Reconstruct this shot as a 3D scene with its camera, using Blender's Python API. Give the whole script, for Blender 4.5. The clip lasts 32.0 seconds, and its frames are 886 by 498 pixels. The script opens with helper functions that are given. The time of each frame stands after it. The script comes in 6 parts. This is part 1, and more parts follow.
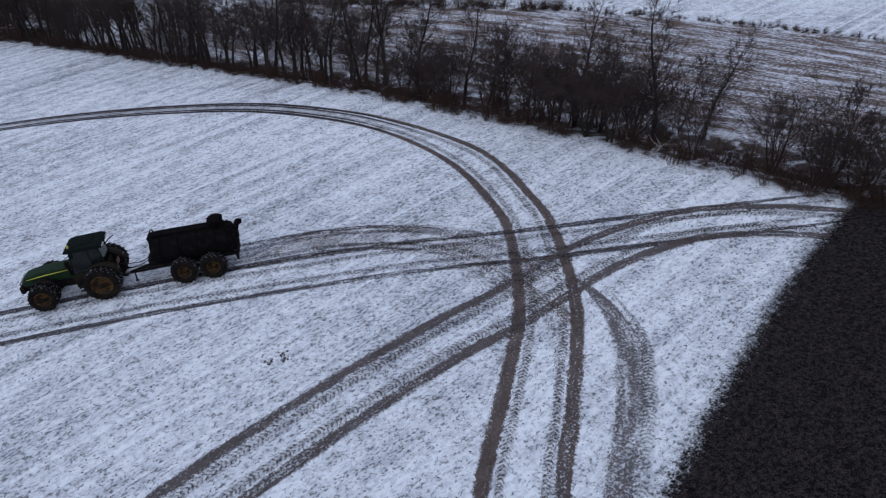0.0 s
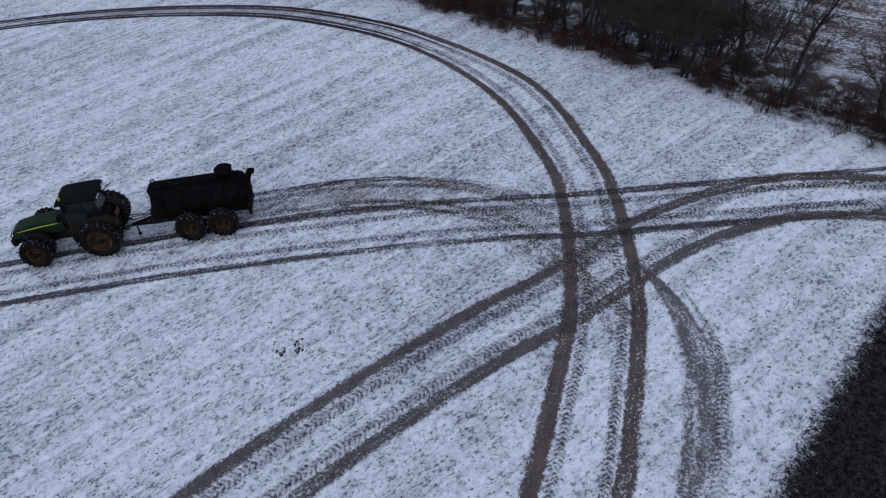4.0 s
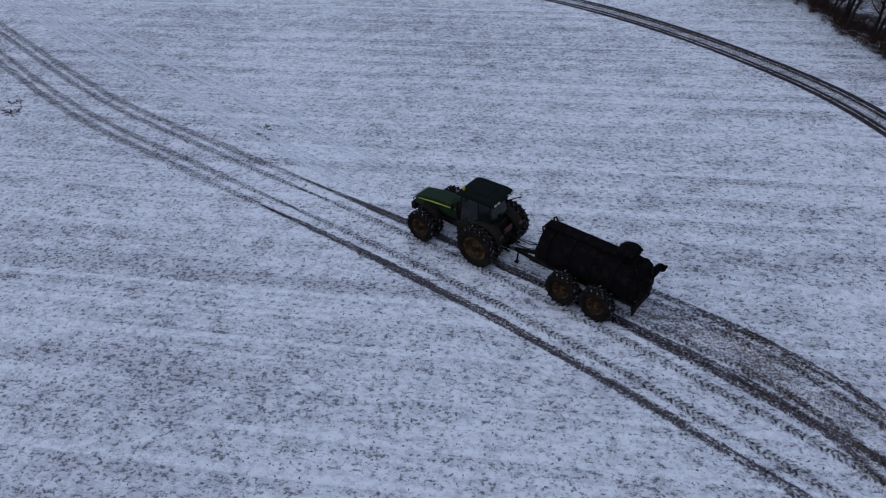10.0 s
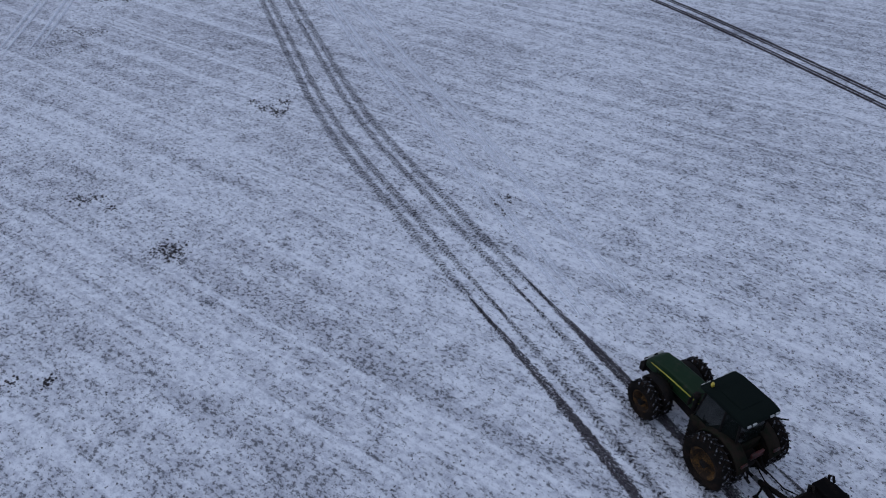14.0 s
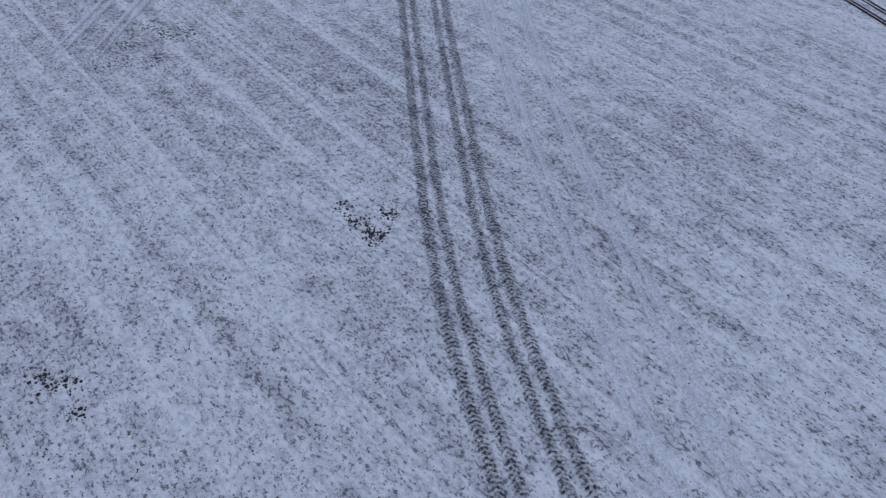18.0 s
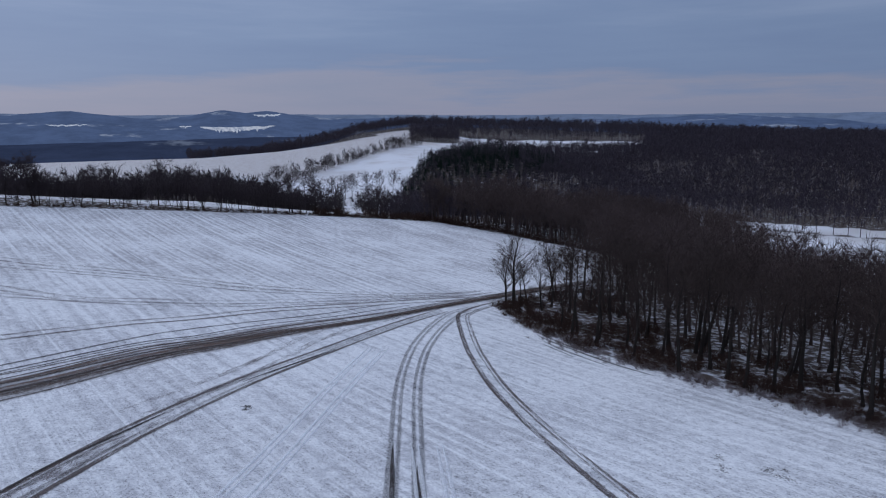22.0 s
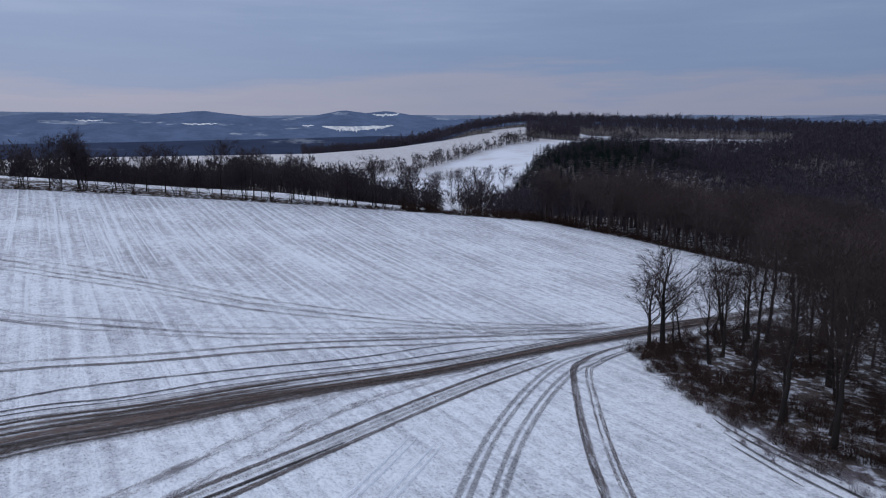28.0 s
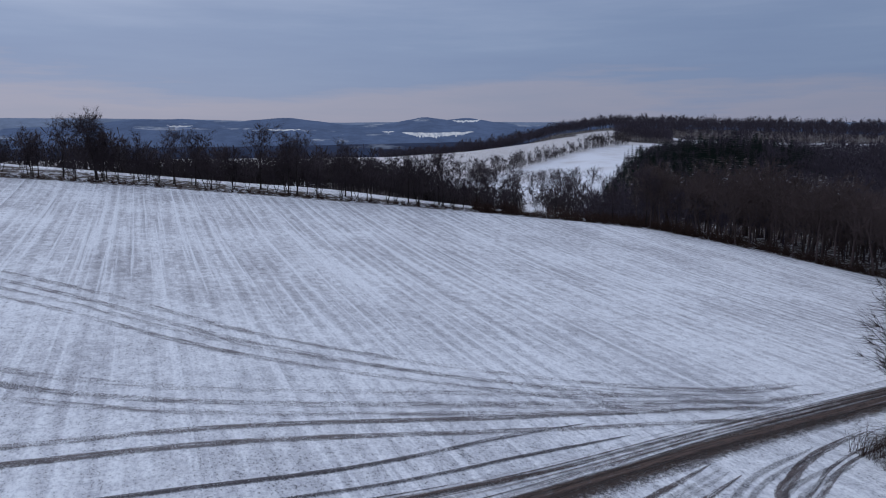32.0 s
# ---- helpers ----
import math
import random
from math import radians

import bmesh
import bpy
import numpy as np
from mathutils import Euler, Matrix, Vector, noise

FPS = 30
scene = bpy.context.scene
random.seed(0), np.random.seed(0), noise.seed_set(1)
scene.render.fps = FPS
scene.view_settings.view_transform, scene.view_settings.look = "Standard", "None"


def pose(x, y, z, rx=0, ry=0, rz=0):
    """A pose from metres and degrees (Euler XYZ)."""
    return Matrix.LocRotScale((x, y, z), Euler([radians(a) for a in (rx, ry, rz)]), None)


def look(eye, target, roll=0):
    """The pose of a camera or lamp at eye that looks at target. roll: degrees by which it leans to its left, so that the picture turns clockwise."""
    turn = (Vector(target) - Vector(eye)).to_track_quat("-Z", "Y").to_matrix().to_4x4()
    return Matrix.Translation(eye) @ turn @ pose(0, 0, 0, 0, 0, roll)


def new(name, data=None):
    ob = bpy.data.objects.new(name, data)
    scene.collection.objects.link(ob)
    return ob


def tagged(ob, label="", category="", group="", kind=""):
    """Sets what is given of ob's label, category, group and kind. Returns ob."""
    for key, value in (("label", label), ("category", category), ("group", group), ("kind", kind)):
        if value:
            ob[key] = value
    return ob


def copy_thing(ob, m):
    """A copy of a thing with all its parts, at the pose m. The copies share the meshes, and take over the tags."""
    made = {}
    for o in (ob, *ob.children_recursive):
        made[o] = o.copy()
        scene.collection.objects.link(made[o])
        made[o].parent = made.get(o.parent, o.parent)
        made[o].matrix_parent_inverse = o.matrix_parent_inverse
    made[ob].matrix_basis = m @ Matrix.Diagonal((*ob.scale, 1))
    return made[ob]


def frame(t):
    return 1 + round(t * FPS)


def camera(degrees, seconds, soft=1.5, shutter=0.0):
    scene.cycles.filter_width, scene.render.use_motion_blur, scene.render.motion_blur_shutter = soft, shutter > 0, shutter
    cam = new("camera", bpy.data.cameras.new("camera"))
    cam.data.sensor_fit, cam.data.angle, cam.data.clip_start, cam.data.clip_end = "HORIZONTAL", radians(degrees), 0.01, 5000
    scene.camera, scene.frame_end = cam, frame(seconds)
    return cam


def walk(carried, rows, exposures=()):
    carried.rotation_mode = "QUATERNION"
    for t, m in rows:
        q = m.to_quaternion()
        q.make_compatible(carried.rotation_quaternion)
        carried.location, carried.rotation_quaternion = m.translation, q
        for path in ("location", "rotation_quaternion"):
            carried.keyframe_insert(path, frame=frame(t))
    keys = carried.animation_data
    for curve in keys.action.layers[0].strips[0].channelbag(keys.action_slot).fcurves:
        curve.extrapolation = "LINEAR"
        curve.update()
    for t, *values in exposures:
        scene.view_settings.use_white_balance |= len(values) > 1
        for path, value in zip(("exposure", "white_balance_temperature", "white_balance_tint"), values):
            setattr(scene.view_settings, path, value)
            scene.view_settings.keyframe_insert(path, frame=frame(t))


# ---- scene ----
cam = camera(64.34, 32.0, soft=1.1)
PATH = [
    (0, (-4.55, -13.49, 27.78), (5.25, 9.06, 10.59), 0.08),
    (0.5, (-4.25, -12.81, 27.72), (5.24, 9.87, 10.52), 0.08),
    (1, (-3.93, -12.00, 27.71), (5.26, 10.78, 10.50), 0.11),
    (1.5, (-3.60, -11.12, 27.84), (5.33, 11.73, 10.57), 0.15),
    (2, (-3.23, -10.25, 27.96), (5.39, 12.36, 10.22), 0.16),
    (2.5, (-2.88, -9.22, 28.13), (4.66, 10.83, 7.12), -0.22),
    (3, (-2.51, -8.24, 28.21), (5.00, 11.69, 7.08), -0.13),
    (3.5, (-2.17, -7.35, 28.18), (5.19, 12.62, 7.04), -0.08),
    (5.5, (-1.27, -3.23, 27.13), (5.09, 17.24, 6.14), 0.31),
    (6, (-0.83, -1.91, 26.92), (4.37, 18.85, 5.89), 0.12),
    (6.5, (-0.44, -0.45, 26.66), (2.80, 20.69, 5.62), -0.07),
    (7, (-0.06, 0.95, 26.28), (-0.20, 22.46, 5.36), -0.38),
    (7.5, (0.24, 1.88, 25.89), (-3.08, 23.21, 5.06), -0.42),
    (8, (0.29, 2.11, 25.55), (-5.72, 22.93, 4.81), -0.27),
    (8.5, (0.33, 2.14, 25.37), (-6.62, 22.74, 4.70), -0.18),
    (9, (0.27, 2.17, 25.25), (-7.43, 22.55, 4.63), -0.06),
    (9.5, (0.16, 2.25, 25.10), (-8.78, 22.18, 4.54), 0.01),
    (10, (0.01, 2.50, 24.97), (-10.04, 21.94, 4.45), 0.01),
    (10.5, (-0.26, 2.88, 24.89), (-11.22, 21.86, 4.40), 0.11),
    (11, (-0.64, 3.43, 24.96), (-12.48, 21.86, 4.47), 0.08),
    (11.5, (-1.14, 4.17, 25.01), (-14.21, 21.75, 4.51), 0.14),
    (12, (-1.65, 5.07, 25.07), (-15.62, 21.97, 4.59), 0.07),
    (12.5, (-2.34, 6.01, 25.11), (-17.15, 22.22, 4.66), 0.10),
    (13, (-3.13, 7.04, 25.17), (-19.07, 22.16, 4.74), 0.06),
    (13.5, (-4.00, 8.15, 25.20), (-20.61, 22.52, 4.77), 0.04),
    (14, (-5.14, 9.26, 25.16), (-22.48, 22.75, 4.74), 0.08),
    (14.5, (-6.41, 10.53, 25.15), (-24.95, 22.33, 4.73), -0.00),
    (15, (-7.96, 11.92, 25.24), (-27.08, 22.66, 4.77), 0.00),
    (15.5, (-10.09, 13.34, 25.19), (-30.19, 22.12, 4.73), 0.02),
    (17.5, (-21.07, 19.09, 22.83), (-40.09, 27.25, 1.12), 0.01),
    (18, (-24.76, 20.99, 22.97), (-42.93, 28.71, 0.38), 0.02),
    (18.5, (-28.60, 22.99, 23.12), (-45.93, 30.04, -0.34), -0.04),
    (19, (-32.67, 24.99, 23.29), (-49.10, 31.38, -0.99), -0.04),
    (19.5, (-36.89, 27.00, 23.43), (-52.66, 32.83, -1.41), -0.05),
    (20, (-41.20, 28.95, 23.48), (-57.29, 34.81, -1.15), 0.07),
    (20.5, (-45.60, 30.78, 23.47), (-66.52, 38.43, 3.38), -0.28),
    (21, (-49.87, 32.56, 23.53), (-74.65, 41.74, 9.32), -0.50),
    (21.5, (-54.10, 34.24, 23.35), (-81.29, 44.53, 15.95), -0.48),
    (22, (-58.10, 35.92, 22.85), (-85.71, 46.46, 17.69), -0.38),
    (22.5, (-62.10, 37.60, 22.72), (-89.70, 48.19, 17.59), -0.22),
    (23, (-65.95, 39.15, 22.75), (-93.68, 49.40, 17.61), -0.06),
    (23.5, (-69.65, 40.67, 22.68), (-97.42, 50.79, 17.55), 0.10),
    (24, (-73.26, 42.07, 22.29), (-101.02, 52.22, 17.17), 0.22),
    (24.5, (-76.87, 43.53, 21.49), (-104.62, 53.71, 16.38), 0.34),
    (25, (-80.57, 44.91, 20.57), (-108.32, 55.11, 15.44), 0.35),
    (25.5, (-84.37, 46.24, 19.60), (-112.45, 55.47, 14.48), 0.46),
    (27.5, (-101.62, 53.75, 15.89), (-130.30, 60.89, 10.75), -0.10),
    (28, (-106.42, 55.12, 14.88), (-135.40, 60.98, 9.83), -0.13),
    (28.5, (-111.21, 56.48, 13.91), (-140.44, 61.00, 8.90), 0.04),
    (29, (-116.10, 57.66, 12.95), (-145.41, 61.67, 7.99), 0.03),
    (29.5, (-121.19, 58.71, 12.08), (-150.54, 62.54, 7.17), 0.01),
    (30, (-126.34, 59.63, 11.24), (-155.73, 63.12, 6.36), 0.11),
    (30.5, (-131.50, 60.52, 10.33), (-160.95, 63.52, 5.50), 0.13),
    (31, (-136.64, 61.35, 9.40), (-166.14, 64.02, 4.63), 0.21),
    (31.5, (-141.79, 62.06, 8.67), (-171.30, 64.60, 3.90), 0.21),
    (32, (-146.89, 62.86, 8.13), (-176.41, 65.43, 3.42), 0.01),
]
EXPOSURES = [(0, -0.08, 6500, 11), (2.2, -0.14, 6450, 11), (3.2, -0.24, 6400, 11), (6, -0.26, 6350, 12), (9, -0.47, 6200, 13), (13, -0.54, 6150, 13), (19, -0.59, 6200, 13), (20.2, -0.64, 6200, 13), (21.0, -0.78, 6000, 13),
             (22.0, -0.22, 6350, 11), (22.8, -0.02, 6500, 11), (24, 0.0, 6550, 11), (28, -0.05, 6550, 11), (32, -0.15, 6550, 11)]
walk(cam, [(t, look(eye, target, roll)) for t, eye, target, roll in PATH], EXPOSURES)

# ---- sky and light: an overcast winter afternoon ----
SUN_EL, SUN_AZ = radians(32), radians(250)
world = bpy.data.worlds.new("overcast_sky")
scene.world = world
world.use_nodes = True
wn, wl = world.node_tree.nodes, world.node_tree.links
wn.clear()


def wnode(kind, **values):
    n = wn.new(kind)
    for key, value in values.items():
        n.inputs[key].default_value = value
    return n


w_out, w_bg = wn.new("ShaderNodeOutputWorld"), wn.new("ShaderNodeBackground")
w_sky = wn.new("ShaderNodeTexSky")
w_sky.sky_type, w_sky.sun_disc, w_sky.sun_elevation, w_sky.sun_rotation = "NISHITA", False, SUN_EL, SUN_AZ
w_co, w_sep = wn.new("ShaderNodeTexCoord"), wn.new("ShaderNodeSeparateXYZ")
wl.new(w_co.outputs["Generated"], w_sep.inputs[0])
# cloud deck: colour by height over the horizon, broken up by long flat bands
w_map = wn.new("ShaderNodeMapping")
w_map.inputs["Scale"].default_value = (1.0, 1.0, 11.0)
wl.new(w_co.outputs["Generated"], w_map.inputs[0])
w_noise = wnode("ShaderNodeTexNoise", Scale=1.45, Detail=7.0, Roughness=0.58)
wl.new(w_map.outputs[0], w_noise.inputs["Vector"])
w_add = wn.new("ShaderNodeMath")
w_add.operation = "MULTIPLY_ADD"
w_add.inputs[1].default_value = 0.36
wl.new(w_noise.outputs["Fac"], w_add.inputs[0])
w_off = wn.new("ShaderNodeMath")
w_off.operation = "SUBTRACT"
w_off.inputs[1].default_value = 0.18
wl.new(w_sep.outputs["Z"], w_off.inputs[0])
wl.new(w_off.outputs[0], w_add.inputs[2])
w_ramp = wn.new("ShaderNodeValToRGB")
wl.new(w_add.outputs[0], w_ramp.inputs[0])
CLOUD = [(0.0, (0.41, 0.44, 0.56)), (0.035, (0.45, 0.46, 0.57)), (0.075, (0.31, 0.405, 0.59)),
         (0.13, (0.345, 0.445, 0.625)), (0.22, (0.48, 0.57, 0.73)), (0.6, (0.80, 0.87, 1.0)), (1.0, (0.95, 1.0, 1.1))]
ramp = w_ramp.color_ramp
while len(ramp.elements) < len(CLOUD):
    ramp.elements.new(0.5)
for el, (at, col) in zip(ramp.elements, CLOUD):
    el.position, el.color = at, (*col, 1)
w_scale = wn.new("ShaderNodeMixRGB")
w_scale.blend_type = "MULTIPLY"
w_scale.inputs[0].default_value = 1.0
w_scale.inputs[2].default_value = (7.9, 8.5, 9.9, 1)
wl.new(w_ramp.outputs[0], w_scale.inputs[1])
w_side = wn.new("ShaderNodeMath")
w_side.operation = "MULTIPLY_ADD"
w_side.inputs[1].default_value, w_side.inputs[2].default_value = -0.20, 1.02
wl.new(w_sep.outputs["Y"], w_side.inputs[0])
w_tilt = wn.new("ShaderNodeMixRGB")
w_tilt.blend_type = "MULTIPLY"
w_tilt.inputs[0].default_value = 1.0
wl.new(w_scale.outputs[0], w_tilt.inputs[1])
wl.new(w_side.outputs[0], w_tilt.inputs[2])
w_mix = wn.new("ShaderNodeMixRGB")
w_mix.inputs[0].default_value = 0.93
wl.new(w_sky.outputs[0], w_mix.inputs[1])
wl.new(w_tilt.outputs[0], w_mix.inputs[2])
wl.new(w_mix.outputs[0], w_bg.inputs[0])
w_bg.inputs[1].default_value = 0.08
wl.new(w_bg.outputs[0], w_out.inputs[0])

sun = new("sun", bpy.data.lights.new("sun", "SUN"))
sun.data.energy, sun.data.angle, sun.data.color = 0.5, radians(40), (0.96, 0.98, 1.0)
sun.matrix_world = look((0, 0, 80), (0 - 80 * math.sin(SUN_AZ) / math.tan(SUN_EL), 0 - 80 * math.cos(SUN_AZ) / math.tan(SUN_EL), 0))

# ---- materials ----


class Shader:
    """A node material, with short words for its nodes."""

    def __init__(self, name, rough=0.9, spec=0.2):
        self.mat = bpy.data.materials.new(name)
        self.mat.use_nodes = True
        self.n, self.l = self.mat.node_tree.nodes, self.mat.node_tree.links
        self.bsdf = self.n["Principled BSDF"]
        self.bsdf.inputs["Roughness"].default_value = rough
        self.bsdf.inputs["Specular IOR Level"].default_value = spec
        self.pos = self.n.new("ShaderNodeNewGeometry").outputs["Position"]
        self.obj = self.n.new("ShaderNodeTexCoord").outputs["Object"]
        self.rand = self.n.new("ShaderNodeObjectInfo").outputs["Random"]

    def put(self, value, socket):
        if isinstance(value, (int, float, tuple)):
            if isinstance(value, tuple) and len(value) == 3 and len(socket.default_value) == 4:
                value = (*value, 1)
            socket.default_value = value
        else:
            self.l.new(value, socket)

    def math(self, op, a, b=0.0, c=0.0, clamp=False):
        n = self.n.new("ShaderNodeMath")
        n.operation, n.use_clamp = op, clamp
        for v, s in zip((a, b, c), n.inputs):
            self.put(v, s)
        return n.outputs[0]

    def vec(self, x, y, z=0.0):
        n = self.n.new("ShaderNodeCombineXYZ")
        for v, s in zip((x, y, z), n.inputs):
            self.put(v, s)
        return n.outputs[0]

    def dot(self, a, b):
        n = self.n.new("ShaderNodeVectorMath")
        n.operation = "DOT_PRODUCT"
        self.put(a, n.inputs[0]), self.put(b, n.inputs[1])
        return n.outputs["Value"]

    def split(self, v):
        n = self.n.new("ShaderNodeSeparateXYZ")
        self.put(v, n.inputs[0])
        return n.outputs

    def noise(self, at, scale, detail=3.0, rough=0.55):
        n = self.n.new("ShaderNodeTexNoise")
        self.put(at, n.inputs["Vector"])
        n.inputs["Scale"].default_value, n.inputs["Detail"].default_value, n.inputs["Roughness"].default_value = scale, detail, rough
        return n.outputs["Fac"]

    def step(self, value, low, high):
        n = self.n.new("ShaderNodeMapRange")
        n.interpolation_type = "SMOOTHSTEP"
        self.put(value, n.inputs["Value"]), self.put(low, n.inputs["From Min"]), self.put(high, n.inputs["From Max"])
        return n.outputs["Result"]

    def mix(self, fac, a, b):
        n = self.n.new("ShaderNodeMixRGB")
        for v, s in zip((fac, a, b), n.inputs):
            self.put(v, s)
        return n.outputs[0]

    def attribute(self, name):
        n = self.n.new("ShaderNodeAttribute")
        n.attribute_name = name
        return n.outputs

    def uv(self):
        return self.split(self.n.new("ShaderNodeUVMap").outputs[0])

    def finish(self, color, bump=None, strength=0.3, distance=0.03, rough=None):
        self.put(color, self.bsdf.inputs["Base Color"])
        if rough is not None:
            self.put(rough, self.bsdf.inputs["Roughness"])
        if bump is not None:
            n = self.n.new("ShaderNodeBump")
            n.inputs["Strength"].default_value, n.inputs["Distance"].default_value = strength, distance
            self.put(bump, n.inputs["Height"])
            self.l.new(n.outputs[0], self.bsdf.inputs["Normal"])
        return self.mat


SNOW, STRAW, LITTER = (0.95, 0.965, 0.985), (0.026, 0.025, 0.031), (0.060, 0.045, 0.042)
ALONG, ACROSS = (-0.951, -0.309, 0.0), (0.309, -0.951, 0.0)  # the drilled rows


def snow_field(s):
    """Thin snow over drilled stubble: colour and height, laid out by the place in the world."""
    along, across = s.dot(s.pos, ALONG), s.dot(s.pos, ACROSS)
    rows = s.noise(s.vec(s.math("MULTIPLY", along, 0.02), s.math("MULTIPLY", across, 0.55)), 1.0, 4.0, 0.65)
    drills = s.noise(s.vec(s.math("MULTIPLY", along, 0.22), s.math("MULTIPLY", across, 2.4)), 1.0, 3.0, 0.6)
    patch = s.noise(s.pos, 0.05, 4.0, 0.6)
    tufts = s.noise(s.pos, 0.8, 4.0, 0.65)
    mottle = s.noise(s.pos, 3.6, 6.0, 0.78)
    cover = s.math("ADD", s.math("MULTIPLY", rows, 0.33), s.math("MULTIPLY", patch, 0.36))
    cover = s.math("ADD", s.math("ADD", cover, s.math("MULTIPLY", drills, 0.16)), s.math("MULTIPLY", tufts, 0.42))
    wave = s.math("SINE", s.math("MULTIPLY", s.math("ADD", across, s.math("MULTIPLY", s.noise(s.pos, 0.02, 2.0), 3.0)), 2.9))
    cover = s.math("ADD", cover, s.math("MULTIPLY", s.math("MULTIPLY", wave, rows), 0.045))
    fine = s.noise(s.vec(s.math("MULTIPLY", along, 4.6), s.math("MULTIPLY", across, 7.5), s.split(s.pos)[2]), 1.0, 4.0, 0.72)
    bits = s.math("ADD", s.math("MULTIPLY", fine, 0.60), s.math("MULTIPLY", mottle, 0.40))
    lines = s.step(s.noise(s.vec(s.math("MULTIPLY", along, 0.010), s.math("MULTIPLY", across, 0.95)), 1.0, 3.0, 0.6), 0.53, 0.64)
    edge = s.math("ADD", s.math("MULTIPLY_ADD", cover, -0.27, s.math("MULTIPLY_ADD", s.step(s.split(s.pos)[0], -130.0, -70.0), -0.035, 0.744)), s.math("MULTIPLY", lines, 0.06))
    poke = s.step(bits, s.math("SUBTRACT", edge, 0.030), s.math("ADD", edge, 0.058))
    thin = s.step(cover, 0.51, 0.79)
    bare = s.mix(s.step(s.noise(s.pos, 0.012, 3.0), 0.42, 0.60), (0.54, 0.55, 0.585), (0.55, 0.545, 0.58))
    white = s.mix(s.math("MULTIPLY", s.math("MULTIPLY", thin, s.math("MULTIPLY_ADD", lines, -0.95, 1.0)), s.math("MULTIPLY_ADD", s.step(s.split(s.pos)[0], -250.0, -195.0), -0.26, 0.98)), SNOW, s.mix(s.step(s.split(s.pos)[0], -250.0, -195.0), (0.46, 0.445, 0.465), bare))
    low = s.math("MULTIPLY_ADD", cover, -0.42, 0.735)
    grey = s.math("MULTIPLY", s.step(mottle, low, s.math("ADD", low, 0.16)), 0.46)
    shaded = s.mix(grey, white, (0.40, 0.41, 0.45))
    relief = s.noise(s.vec(s.math("MULTIPLY", along, 2.0), s.math("MULTIPLY", across, 3.2)), 1.0, 5.0, 0.72)
    shaded = s.mix(s.math("MULTIPLY", s.step(relief, 0.45, 0.64), 0.50), shaded, (0.44, 0.45, 0.51))
    return s.mix(s.math("MULTIPLY", poke, 0.74), shaded, STRAW), s.math("ADD", s.math("MULTIPLY", rows, 0.5), s.math("MULTIPLY", bits, 0.9)), fine


def make_ground():
    s = Shader("snow_on_stubble")
    color, height, bits = snow_field(s)
    cover = s.attribute("cover")["Color"]
    n = s.n.new("ShaderNodeSeparateColor")
    s.l.new(cover, n.inputs[0])
    wood, rough_field, far = n.outputs
    blotch = s.noise(s.pos, 0.55, 5.0, 0.65)
    litter = s.mix(s.math("MULTIPLY", s.step(s.math("MULTIPLY_ADD", far, -0.07, blotch), 0.47, 0.60), 0.9), s.mix(s.noise(s.pos, 4.0, 4.0, 0.7), LITTER, (0.11, 0.085, 0.068)), (0.70, 0.72, 0.78))
    wood_edge = s.step(s.math("ADD", wood, s.math("MULTIPLY_ADD", blotch, 0.7, -0.35)), 0.38, 0.60)
    streak = s.noise(s.vec(s.math("MULTIPLY", s.dot(s.pos, (0.45, -0.89, 0.0)), 0.12), s.math("MULTIPLY", s.dot(s.pos, (0.89, 0.45, 0.0)), 0.7)), 1.0, 6.0, 0.78)
    tussock = s.noise(s.pos, 3.5, 5.0, 0.78)
    weeds = s.mix(s.step(s.math("ADD", s.math("MULTIPLY", streak, 0.55), s.math("MULTIPLY", tussock, 0.45)), 0.46, 0.58), (0.125, 0.085, 0.066), (0.70, 0.71, 0.76))
    color = s.mix(s.step(rough_field, 0.3, 0.7), color, weeds)
    color = s.mix(s.step(far, 0.3, 0.7), color, s.mix(s.step(s.noise(s.pos, 0.02, 4.0), 0.42, 0.7), (0.80, 0.81, 0.85), (0.62, 0.60, 0.60)))
    dry = s.mix(s.step(streak, 0.40, 0.62), (0.70, 0.69, 0.70), (0.46, 0.40, 0.37))
    color = s.mix(s.attribute("cover")["Alpha"], color, dry)
    color = s.mix(wood_edge, color, litter)
    return s.finish(color, height, 0.85, 0.08)


